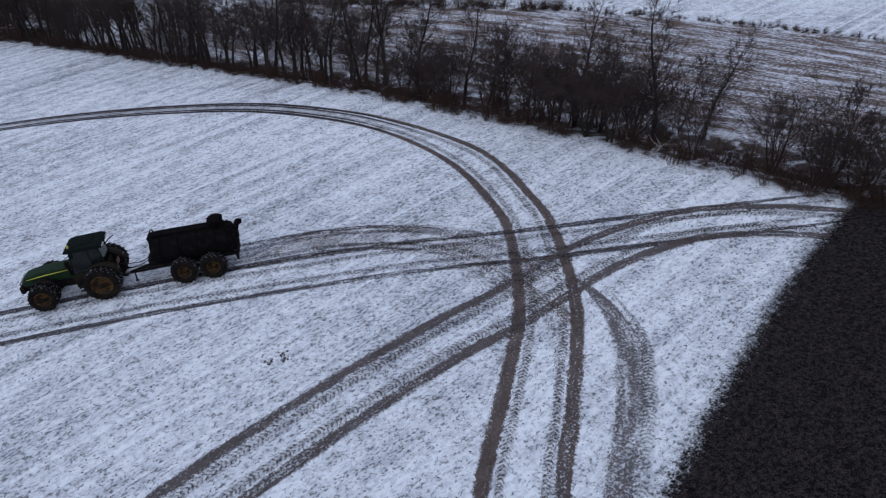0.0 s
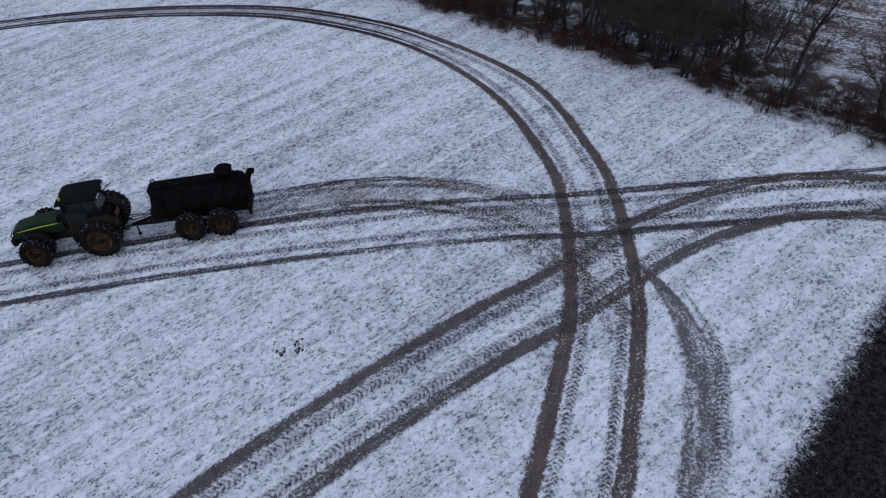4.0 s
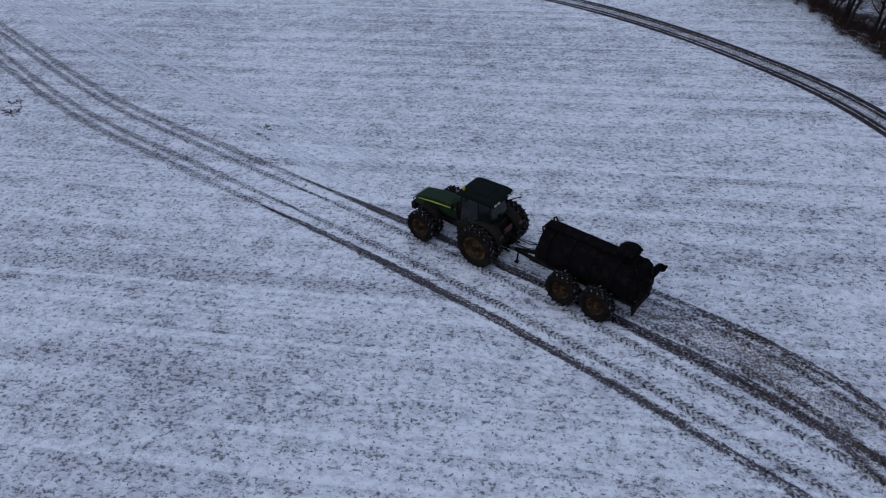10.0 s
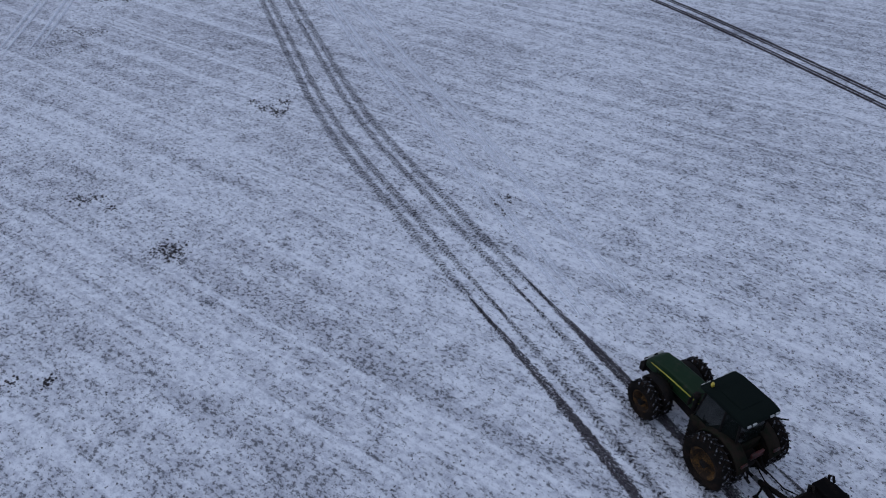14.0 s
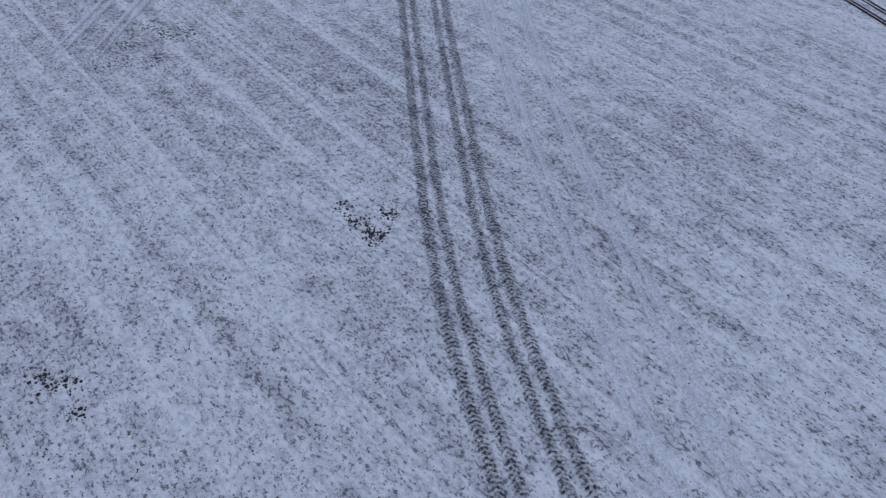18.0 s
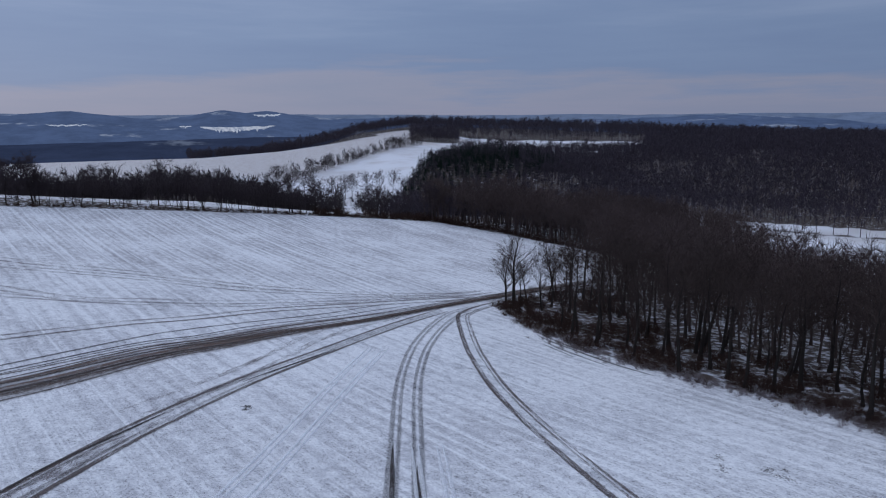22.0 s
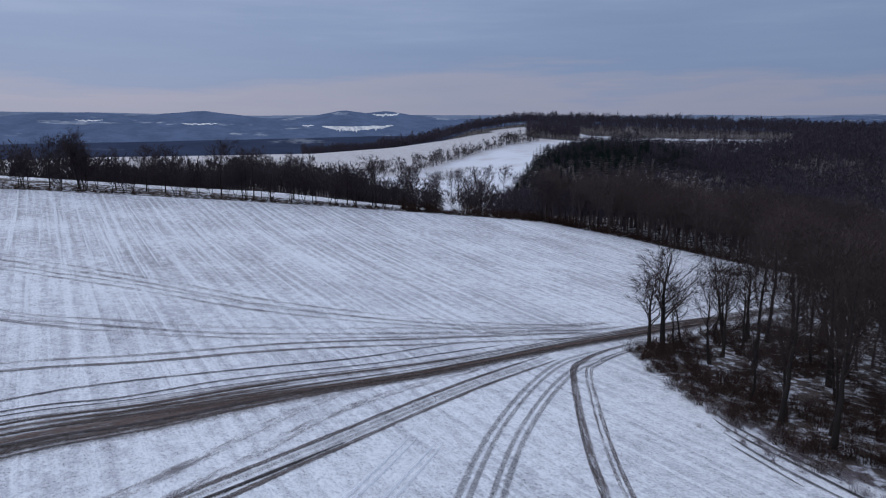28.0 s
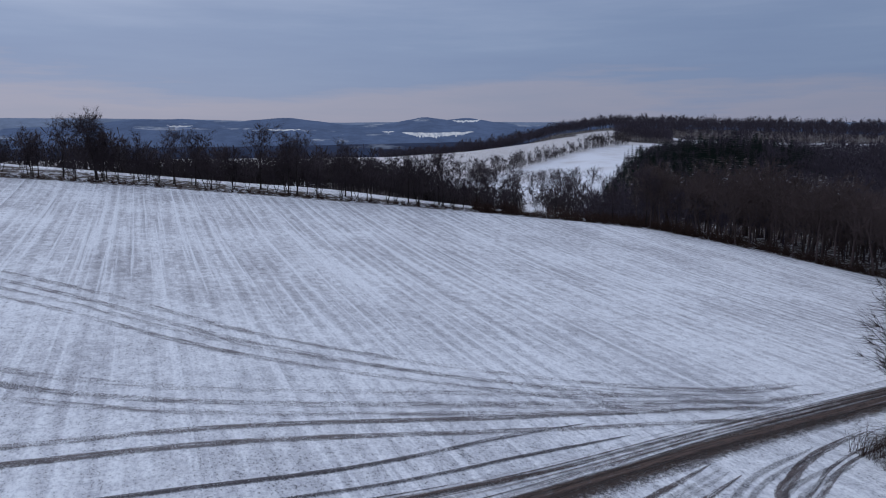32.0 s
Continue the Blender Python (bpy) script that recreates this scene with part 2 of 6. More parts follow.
def make_track(name, mud, amount, tread, lanes=0, whole=False):
    """Wheel marks pressed into the snow: u runs along in metres, v across from 0 to 1."""
    s = Shader(name, rough=0.9 if whole else 0.75, spec=0.05 if whole else 0.25)
    u, v = s.uv()[:2]
    side = s.math("ABSOLUTE", s.math("MULTIPLY_ADD", v, 2.0, -1.0))
    ragged = s.noise(s.pos, 3.0, 5.0, 0.7)
    nibble = s.noise(s.pos, 11.0, 3.0, 0.7)
    frayed = s.math("ADD", side, s.math("ADD", s.math("MULTIPLY_ADD", ragged, 0.9, -0.45), s.math("MULTIPLY_ADD", nibble, 0.9, -0.45)))
    body = s.math("SUBTRACT", 1.0, s.step(frayed, 0.45, 1.1))
    wear = s.step(s.noise(s.vec(s.math("MULTIPLY", u, 0.16), s.math("MULTIPLY", v, 0.8), s.rand), 1.0, 4.0, 0.65), 0.5 - 0.45 * amount, 0.72 - 0.25 * amount)
    if lanes:
        lane = s.noise(s.vec(s.math("MULTIPLY", u, 0.012), s.math("MULTIPLY", v, lanes)), 1.0, 5.0, 0.66)
        fleck = s.step(s.noise(s.vec(s.math("MULTIPLY", u, 0.5), s.math("MULTIPLY", v, 30.0)), 1.0, 4.0, 0.7), 0.34, 0.56)
        deep = s.step(s.noise(s.vec(s.math("MULTIPLY", u, 0.010), s.math("MULTIPLY", v, 13.0), 3.0), 1.0, 4.0, 0.6), 0.43, 0.55)
        gaps = s.math("MULTIPLY_ADD", v, -0.28, 0.56)
        press = s.math("MULTIPLY", s.step(lane, gaps, s.math("ADD", gaps, 0.12)), s.math("MULTIPLY_ADD", fleck, 0.5, 0.44))
    elif tread:
        # chevrons of the tyre lugs
        smear = s.noise(s.pos, 1.3, 4.0, 0.6)
        chevron = s.math("FRACT", s.math("ADD", s.math("MULTIPLY_ADD", smear, 1.6, s.math("MULTIPLY", u, 4.4)), s.math("MULTIPLY", side, 0.9)))
        lug = s.step(s.math("ADD", chevron, s.math("MULTIPLY_ADD", ragged, 1.7, -0.85)), 0.36, 0.62)
        broken = s.step(s.noise(s.pos, 6.5, 5.0, 0.8), 0.42, 0.60)
        press = s.math("MULTIPLY", s.math("MULTIPLY_ADD", s.math("MULTIPLY", lug, s.math("MULTIPLY_ADD", broken, 0.8, 0.2)), 0.72, s.math("MULTIPLY", broken, 0.30)), s.math("MULTIPLY_ADD", wear, 0.45, 0.55))
    else:
        streak = s.noise(s.vec(s.math("MULTIPLY", u, 0.30), s.math("MULTIPLY", v, 3.2), s.math("MULTIPLY", s.rand, 40.0)), 1.0, 4.0, 0.68)
        dense = s.math("ADD", s.math("MULTIPLY", streak, 0.34), s.math("MULTIPLY", s.noise(s.pos, 9.0, 5.0, 0.80), 0.66))
        fade = s.math("MULTIPLY_ADD", s.noise(s.vec(s.math("MULTIPLY", u, 0.05), s.math("MULTIPLY", s.rand, 90.0)), 1.0, 3.0), 0.20, -0.10)
        fade = s.math("ADD", fade, s.math("MULTIPLY_ADD", body, 0.17, -0.13))
        level = 0.62 - 0.30 * amount
        press, body = s.math("MULTIPLY", s.step(s.math("ADD", dense, fade), level - 0.022, level + 0.048), min(1.0, 0.50 + 0.62 * amount)), s.math("SUBTRACT", 1.0, s.step(s.math("ADD", side, s.math("ADD", s.math("MULTIPLY_ADD", ragged, 0.9, -0.45), s.math("MULTIPLY_ADD", nibble, 0.8, -0.40))), 0.55, 1.05))
    if whole:
        press, body = 1.0, s.math("SUBTRACT", 1.0, s.step(s.math("ADD", side, s.math("ADD", s.math("MULTIPLY_ADD", ragged, 0.16, -0.08), s.math("MULTIPLY_ADD", nibble, 0.22, -0.11))), 0.90, 0.985))
        body = s.math("MULTIPLY", body, s.math("MULTIPLY_ADD", s.step(s.noise(s.pos, 9.0, 5.0, 0.8), 0.25, 0.33), 0.4, 0.6))
    mask = s.math("MULTIPLY", body, press, clamp=True)
    grain = s.step(s.noise(s.pos, 8.0, 5.0, 0.78), 0.34, 0.66)
    dirt = s.mix(s.math("MULTIPLY_ADD", grain, 0.55, s.math("MULTIPLY", s.step(s.noise(s.pos, 1.1, 4.0, 0.7), 0.3, 0.7), 0.45)), tuple(c * (0.3 if whole else 0.45) for c in mud), tuple(c * (2.6 if whole else 1.7) for c in mud))
    if whole:
        clump = s.math("ADD", s.math("MULTIPLY", s.noise(s.pos, 5.0, 4.0, 0.75), 0.5), s.math("MULTIPLY", s.noise(s.pos, 17.0, 3.0, 0.75), 0.5))
        dirt = s.mix(s.step(clump, 0.42, 0.64), tuple(c * 0.25 for c in mud), tuple(c * 3.4 for c in mud))
    if lanes:
        dirt = s.mix(deep, s.mix(grain, tuple(c * 0.25 for c in mud), tuple(c * 0.6 for c in mud)), s.mix(grain, mud, tuple(c * 1.7 for c in mud)))
    mat = s.finish(dirt, s.math("ADD", s.math("MULTIPLY", mask, -0.5), grain), 0.7, 0.06)
    clear, blend = s.n.new("ShaderNodeBsdfTransparent"), s.n.new("ShaderNodeMixShader")
    s.put(mask, blend.inputs[0])
    s.l.new(clear.outputs[0], blend.inputs[1]), s.l.new(s.bsdf.outputs[0], blend.inputs[2])
    s.l.new(blend.outputs[0], s.n["Material Output"].inputs["Surface"])
    return mat


def plain(name, color, rough=0.7, spec=0.3, metal=0.0, vary=0.35, scale=3.0, dirt=None, dirt_at=0.55):
    s = Shader(name, rough, spec)
    s.bsdf.inputs["Metallic"].default_value = metal
    big, small = s.noise(s.obj, scale, 4.0), s.noise(s.obj, scale * 9, 4.0, 0.7)
    col = s.mix(s.math("ADD", s.math("MULTIPLY", big, 0.6), s.math("MULTIPLY", small, 0.4)), tuple(c * (1 - vary) for c in color), tuple(min(1, c * (1 + vary)) for c in color))
    if dirt:
        col = s.mix(s.step(s.math("ADD", s.math("MULTIPLY", big, 0.5), s.math("MULTIPLY", small, 0.5)), dirt_at - 0.08, dirt_at + 0.08), col, dirt)
    return s.finish(col, small, 0.25, 0.01, s.math("MULTIPLY_ADD", small, 0.25, max(0.02, rough - 0.12)))


def make_bark(name, a, b):
    s = Shader(name, 0.95, 0.1)
    rough = s.noise(s.vec(s.math("MULTIPLY", s.split(s.obj)[0], 9.0), s.math("MULTIPLY", s.split(s.obj)[1], 9.0), s.math("MULTIPLY", s.split(s.obj)[2], 1.5)), 1.0, 4.0, 0.7)
    tone = s.math("ADD", s.math("MULTIPLY", rough, 0.7), s.math("MULTIPLY", s.rand, 0.4))
    return s.finish(s.mix(tone, a, b), rough, 0.6, 0.03)


def make_islands(name, a, b, each=0.6):
    s = Shader(name, 0.95, 0.1)
    r = s.n.new("ShaderNodeNewGeometry").outputs["Random Per Island"]
    return s.finish(s.mix(s.math("MULTIPLY_ADD", s.noise(s.pos, 0.08, 3.0), 1.1 - each, s.math("MULTIPLY", r, each)), a, b))


M_GROUND = make_ground()
M_MUD = make_track("mud_track", (0.130, 0.093, 0.080), 0.58, False)
M_MUD_SOFT = make_track("trodden_mud_track", (0.116, 0.088, 0.083), 0.47, False)
M_MUD_WORN = make_track("worn_mud_track", (0.068, 0.055, 0.061), 0.46, False)
M_RUT = make_track("wet_rut", (0.044, 0.033, 0.039), 0.62, False)
M_MUD_LIGHT = make_track("faint_mud_track", (0.140, 0.110, 0.107), 0.38, False)
M_MUD_FAINT = make_track("scuffed_track", (0.20, 0.168, 0.176), 0.24, False)
M_MUD_TAN = make_track("smeared_mud", (0.165, 0.115, 0.085), 0.27, False)
M_TREAD = make_track("tread_track", (0.080, 0.062, 0.056), 0.75, True)
M_TREAD_DARK = make_track("worn_tread_track", (0.042, 0.034, 0.042), 0.85, True)
M_TREAD_GREY = make_track("grey_tread_track", (0.056, 0.048, 0.055), 0.72, True)
M_TREAD_LIGHT = make_track("faint_tread_track", (0.10, 0.085, 0.075), 0.35, True)
M_WET = make_track("wet_black_mud", (0.046, 0.037, 0.037), 0.58, False)
M_ROAD = make_track("farm_lane_mud", (0.112, 0.074, 0.060), 0.9, False, lanes=14.0)
M_LANE_BED = make_track("churned_lane_mud", (0.090, 0.060, 0.050), 0.9, False, lanes=9.0)
M_MANURE = make_track("spread_manure", (0.023, 0.0185, 0.0185), 1.0, False, whole=True)
M_BARK = make_bark("grey_bark", (0.017, 0.014, 0.013), (0.050, 0.041, 0.036))
M_TWIG = make_bark("dark_twigs", (0.034, 0.025, 0.022), (0.074, 0.054, 0.048))
M_ROWTWIG = make_bark("brown_twigs", (0.038, 0.029, 0.034), (0.076, 0.059, 0.064))
M_WOODS = make_islands("leafless_woods", (0.060, 0.043, 0.041), (0.116, 0.085, 0.079), 0.3)
# the bluish tint of the far woods stands in for haze
M_FAR = make_islands("far_woods", (0.046, 0.039, 0.050), (0.086, 0.070, 0.084), 0.25)
M_SCRUB = make_islands("brown_scrub", (0.034, 0.028, 0.031), (0.080, 0.064, 0.066), 0.3)
M_BRUSH = make_islands("rusty_brush", (0.026, 0.016, 0.013), (0.082, 0.048, 0.038))
M_PINE = make_islands("pine_needles", (0.010, 0.017, 0.014), (0.026, 0.040, 0.030))

# ---- the lie of the land ----


def ease(a, b, t):
    t = np.clip((t - a) / (b - a), 0, 1)
    return t * t * (3 - 2 * t)


FIELD = (3.358, 8.341, -6.511, 0.627, 0.523, -0.974, -0.372, -0.089)
# the hedge that bounds the field: y, x
HEDGE_Y = (-60.0, 8.2, 16.7, 28.8, 50.9, 64.9, 83.2, 107.6, 116.0)
HEDGE_X = (58.0, 33.2, 29.8, 24.2, 12.2, 3.3, -8.2, -23.7, -40.0)
WOOD_X = (-205.0, -196.0, -180.0, -160.0, -140.0, -121.0, -90.0, -40.0, -20.0)
WOOD_Y = (112.0, 100.5, 98.0, 98.5, 105.5, 113.5, 117.0, 116.0, 108.0)


def height(x, y):
    x, y = np.asarray(x, float), np.asarray(y, float)
    a, b = np.clip(x, -345, 48) / 100, np.clip(y, -70, 210) / 100
    z = sum(c * f for c, f in zip(FIELD, (1, a, b, a * a, a * b, b * b, a**3, a * a * b)))
    beyond = x - np.interp(y, HEDGE_Y, HEDGE_X)
    z = z - 2.4 * ease(0.5, 8, beyond) * (1 - ease(100, 150, y)) * ease(-20, 5, y) + 3.0 * ease(25, 120, beyond) * (1 - ease(120, 200, y))
    # across the valley to the wooded ridge, by distance and bearing (left of +y)
    dx, dy = x + 60, y - 40
    r, bearing = np.hypot(dx, dy), np.degrees(np.arctan2(-dx, dy))
    crest = np.interp(bearing, (55, 62, 66, 73, 75.6, 78.5, 82.4, 88, 98.5, 120), (-2, -2, 0, 8, 4, -1, -9, -16, -17, -18))
    floor = -33 + 26 * ease(77, 92, bearing) - 9 * ease(84, 96, bearing)
    ridge = np.interp(bearing, (30, 40, 62, 72, 76, 78.5, 82, 90), (-3, -3, 17, 22, 12, -5, -22, -30))
    far = np.select([r < 480, r < 560, r < 950, r < 1160, r < 1600],
                    [floor - 3 + 0 * r, floor - 3 + 3 * ease(480, 560, r), floor + (crest - floor) * ease(500, 1010, r),
                     floor + (crest - floor) * ease(500, 1010, r) + (ridge - crest) * ease(950, 1160, r),
                     ridge + (-62 - ridge) * ease(1180, 1600, r)], -62)
    far = far + 27 * np.exp(-(((x + 560) / 120) ** 2 + ((y - 275) / 62) ** 2)) + 16 * np.exp(-(((x + 520) / 170) ** 2 + ((y - 520) / 160) ** 2))
    away = np.maximum(ease(0, 130, -345 - x), ease(0, 160, y - 205))
    return z * (1 - away) + far * away


def ground_point(x, y, up=0.0):
    return Vector((x, y, float(height(x, y)) + up))


def part(name, bm, material, parent=None, label="", smooth=True):
    """Links a bmesh as one mesh object, under a thing or a part."""
    me = bpy.data.meshes.new(name)
    bm.to_mesh(me)
    bm.free()
    me.materials.append(material)
    if smooth:
        me.shade_smooth()
    ob = new(name, me)
    if parent is not None:
        ob.parent = parent
    return tagged(ob, label)


def mesh_of(name, verts, faces, material, smooth=False):
    me = bpy.data.meshes.new(name)
    me.from_pydata(verts, [], faces)
    me.materials.append(material)
    if smooth:
        me.shade_smooth()
    return me


def inside_wood(x, y):
    """How far a place lies in the woods, the hedges and the brush: 0 to 1."""
    north = ease(-1, 4, y - np.interp(x, WOOD_X, WOOD_Y)) * ease(0, 6, x + 207 + np.maximum(0, y - 112) * 0.62) * (1 - ease(-25, -5, x)) * (1 - ease(213, 219, y - 0.05 * (x + 200)))
    hedge = ease(-0.5, 2, x - np.interp(y, HEDGE_Y, HEDGE_X)) * (1 - ease(9, 14, x - np.interp(y, HEDGE_Y, HEDGE_X))) * (1 - ease(112, 120, y))
    west = ease(-1, 3, -(x + np.interp(y, (-120, -30, 100, 140, 165, 190, 215), (322, 326, 338, 341, 322, 290, 262))))
    west = west * (1 - ease(4, 9, -(x + 338)) * (1 - ease(115, 150, y)))
    return np.clip(np.maximum(np.maximum(north, hedge), west * (x > -370) * (y > -140) * (y < 262)), 0, 1)


def far_wood(x, y):
    """Woods across the valley: 0 to 1."""
    dx, dy = x + 60, y - 40
    r, bearing = np.hypot(dx, dy), np.degrees(np.arctan2(-dx, dy))
    side = (1 - ease(72.6, 73.4, bearing + (r - 530) * 0.018)) * ease(395, 420, r + 110 * ease(50, 56, bearing)) * (1 - ease(820, 850, r - 300 * (1 - ease(52, 54, bearing)) + (60 - bearing) * 3))
    top = (1 - ease(82, 85, bearing)) * ease(1000, 1015, r - 70 * ease(66, 72, bearing) * (1 - ease(73, 77, bearing))) * (1 - ease(1400, 1450, r))
    top = np.maximum(top, (1 - ease(92, 97, bearing)) * ease(1060, 1100, r) * (1 - ease(1400, 1450, r)))
    top = np.maximum(top, ease(67.4, 68.4, bearing) * (1 - ease(70.8, 73.2, bearing)) * ease(925, 935, r) * (1 - ease(1050, 1060, r)))
    strip = 1 - ease(0.4, 0.6, np.exp(-((r - 425) / 14) ** 2) * (bearing < 56))
    scrub = ease(378, 404, -x) * (1 - ease(500, 540, -x)) * (1 - ease(105, 130, y)) * ease(-300, -250, y) * 0.8
    return np.clip(np.maximum(np.maximum(side * strip, top), scrub), 0, 1)


def spread(near_low, near_high, step, growth, low, high):
    mid = list(np.arange(near_low, near_high + step * 0.5, step))
    up, d = [mid[-1]], step
    while up[-1] < high:
        d *= growth
        up.append(up[-1] + d)
    down, d = [mid[0]], step
    while down[-1] > low:
        d *= growth
        down.append(down[-1] - d)
    return np.array(down[:0:-1] + mid + up[1:])


def build_ground():
    xs, ys = spread(-360, 60, 2.5, 1.05, -4600, 4600), spread(-50, 215, 2.5, 1.05, -4600, 4600)
    gx, gy = np.meshgrid(xs, ys)
    gz = height(gx, gy)
    nx, ny = len(xs), len(ys)
    verts = np.stack([gx, gy, gz], -1).reshape(-1, 3)
    i = (np.arange(ny - 1)[:, None] * nx + np.arange(nx - 1)).reshape(-1)
    faces = np.stack([i, i + 1, i + nx + 1, i + nx], -1)
    me = bpy.data.meshes.new("ground")
    me.from_pydata(verts.tolist(), [], faces.tolist())
    me.shade_smooth()
    cover = me.color_attributes.new("cover", "FLOAT_COLOR", "POINT")
    x, y = verts[:, 0], verts[:, 1]
    beyond = x - np.interp(y, HEDGE_Y, HEDGE_X)
    wood = np.maximum(inside_wood(x, y), far_wood(x, y))
    rough = ease(9, 14, beyond) * (1 - ease(51, 53, beyond + y * 0.12)) * (1 - ease(100, 115, y))
    far = np.maximum(ease(350, 380, -x), ease(260, 300, y))
    # the upper meadow, past its hedge, is less deep in snow
    tawny = ease(-8, 4, -x - np.interp(y, (60, 138, 181, 240, 305, 400), (640, 701, 766, 828, 880, 940))) * (y < 420)
    cover.data.foreach_set("color", np.stack([wood, rough, far, tawny], -1).astype(np.float32).reshape(-1))
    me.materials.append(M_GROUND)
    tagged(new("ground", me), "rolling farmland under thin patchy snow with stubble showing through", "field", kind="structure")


build_ground()


def curve_through(points, step=1.0):
    """A smooth line through places of the plan, at even steps."""
    p = np.array(points, float)
    p = np.vstack([2 * p[0] - p[1], p, 2 * p[-1] - p[-2]])
    out = []
    for k in range(1, len(p) - 2):
        n = max(2, int(np.hypot(*(p[k + 1] - p[k])[:2]) / step))
        for t in np.arange(n) / n:
            a, b, c, d = p[k - 1:k + 3]
            out.append(0.5 * (2 * b + (c - a) * t + (2 * a - 5 * b + 4 * c - d) * t**2 + (3 * b - a - 3 * c + d) * t**3))
    out.append(p[-2])
    return np.array(out)


lift = [0.010]


def ribbon(name, line, offset, width, material, label, category, across=4, taper=7.0):
    """A strip that lies on the ground beside a line."""
    d = np.gradient(line, axis=0)
    d /= np.linalg.norm(d, axis=1)[:, None]
    side = np.stack([d[:, 1], -d[:, 0]], -1)
    run = np.concatenate([[0], np.cumsum(np.hypot(*np.diff(line, axis=0).T))])
    wide = width * np.clip(np.minimum(run, run[-1] - run) / max(taper, 0.01), 0.02 if taper else 1.0, 1) ** 0.6
    verts, faces, uvs = [], [], []
    lift[0] += 0.0009
    for k in range(across + 1):
        v = k / across
        xy = line + side * (np.broadcast_to(offset, len(line)) + (v - 0.5) * wide)[:, None]
        verts.append(np.column_stack([xy, height(xy[:, 0], xy[:, 1]) + (lift[0] if 0 < k < across else 0.003)]))
    n = len(line)
    verts = np.concatenate(verts)
    for k in range(across):
        for i in range(n - 1):
            faces.append((k * n + i, k * n + i + 1, (k + 1) * n + i + 1, (k + 1) * n + i))
            uvs += [(run[i], k / across), (run[i + 1], k / across), (run[i + 1], (k + 1) / across), (run[i], (k + 1) / across)]
    me = mesh_of(name, verts.tolist(), [f[::-1] for f in faces], material, True)
    layer = me.uv_layers.new(name="UVMap")
    flat = [c for q in range(0, len(uvs), 4) for c in uvs[q:q + 4][::-1]]
    layer.data.foreach_set("uv", np.array(flat, np.float32).reshape(-1))
    return tagged(new(name, me), label, category, kind="structure")


def wheel_pass(points, dark, tread, outer=1.75, inner=1.0, width=0.95, print_width=0.72):
    """The marks of one drive of tractor and tanker: a muddy strip and a tread print on either side.
    Places may carry half the gauge and the strips' width as well."""
    line = curve_through(points)
    if line.shape[1] == 4:
        inner, outer, width = line[:, 2] - (outer - inner), line[:, 2], line[:, 3]
        line = line[:, :2]
    for sign in (-1, 1):
        ribbon("wheel_track", line, sign * outer, width * 1.15, dark, "muddy wheel track pressed through thin snow", "wheel track")
        if tread is None:
            continue
        ribbon("tread_track", line, sign * inner, print_width, tread, "tyre tread print with chevrons in the snow", "wheel track")


# the turn beside the hedge: wide where it begins, then the wheels fall into one another's ruts
wheel_pass([(2.8, -2.9, 1.65, 0.9), (5.6, 1.7, 1.62, 0.9), (8.4, 5.4, 1.6, 0.85), (12.2, 11.0, 1.5, 0.8), (15.1, 17.8, 1.38, 0.75), (16.0, 22.0, 1.35, 0.7), (16.3, 29.5, 1.42, 0.62),
            (14.3, 37.0, 1.1, 0.55), (10.9, 43.7, 1.0, 0.5), (4.6, 51.3, 0.95, 0.48), (-3.2, 56.9, 0.9, 0.45), (-11.5, 61.2, 0.9, 0.45), (-20.4, 64.3, 0.9, 0.45)], M_MUD, M_TREAD, outer=1.7, inner=1.0, print_width=0.55)
RETURN = curve_through([(14.3, 37.0), (10.9, 43.7), (4.6, 51.3), (-3.2, 56.9), (-11.5, 61.2), (-20.3, 64.2), (-45.2, 70.5), (-71.0, 73.4), (-91.0, 71.5), (-112.0, 72.0), (-136.0, 74.6), (-153.0, 78.3), (-166.0, 82.0), (-185.4, 88.7), (-190.5, 92.2), (-195.5, 97.5), (-201.0, 105.5)])
for track_offset, track_width, track_material in ((-0.92, 0.42, M_MUD_WORN), (-0.5, 0.34, M_MUD_SOFT), (0.52, 0.34, M_MUD_SOFT), (0.95, 0.42, M_MUD_WORN)):
    ribbon("wheel_track", RETURN[:90], track_offset, track_width * 1.2, M_RUT, "dark wet wheel track pressed through thin snow", "wheel track", taper=12.0)
    ribbon("wheel_track", RETURN[70:130], track_offset, track_width * 1.1, track_material, "muddy wheel track pressed through thin snow", "wheel track", taper=14.0)
for track_offset, track_width, track_material in ((-0.95, 1.15, M_MUD_LIGHT), (-1.25, 0.5, M_MUD_LIGHT), (0.6, 0.5, M_MUD_LIGHT), (1.2, 0.65, M_MUD_LIGHT)):
    ribbon("wheel_track", RETURN[115:], track_offset, track_width, track_material, "broad scuffed wheel track pressed through thin snow", "wheel track", taper=14.0)
wheel_pass([(32, 10.5), (20, 14.8), (14, 16.9), (8.3, 19.2), (2.2, 21.1), (-6.7, 23.5), (-15.6, 25.3), (-23.0, 26.55)], M_MUD_WORN, M_TREAD_DARK, outer=1.63, inner=0.8, width=0.6, print_width=0.55)
wheel_pass([(-20.0, 26.05), (-29.3, 27.6), (-43.5, 30.3), (-62.5, 36.2), (-71.4, 39.1), (-84.8, 43.6), (-104.2, 50.2), (-122.4, 56.3), (-147, 64.8), (-168, 74.5), (-187, 87.0), (-196, 98)], M_TREAD_GREY, M_TREAD_GREY, outer=1.63, inner=0.8, width=0.6, print_width=0.6)
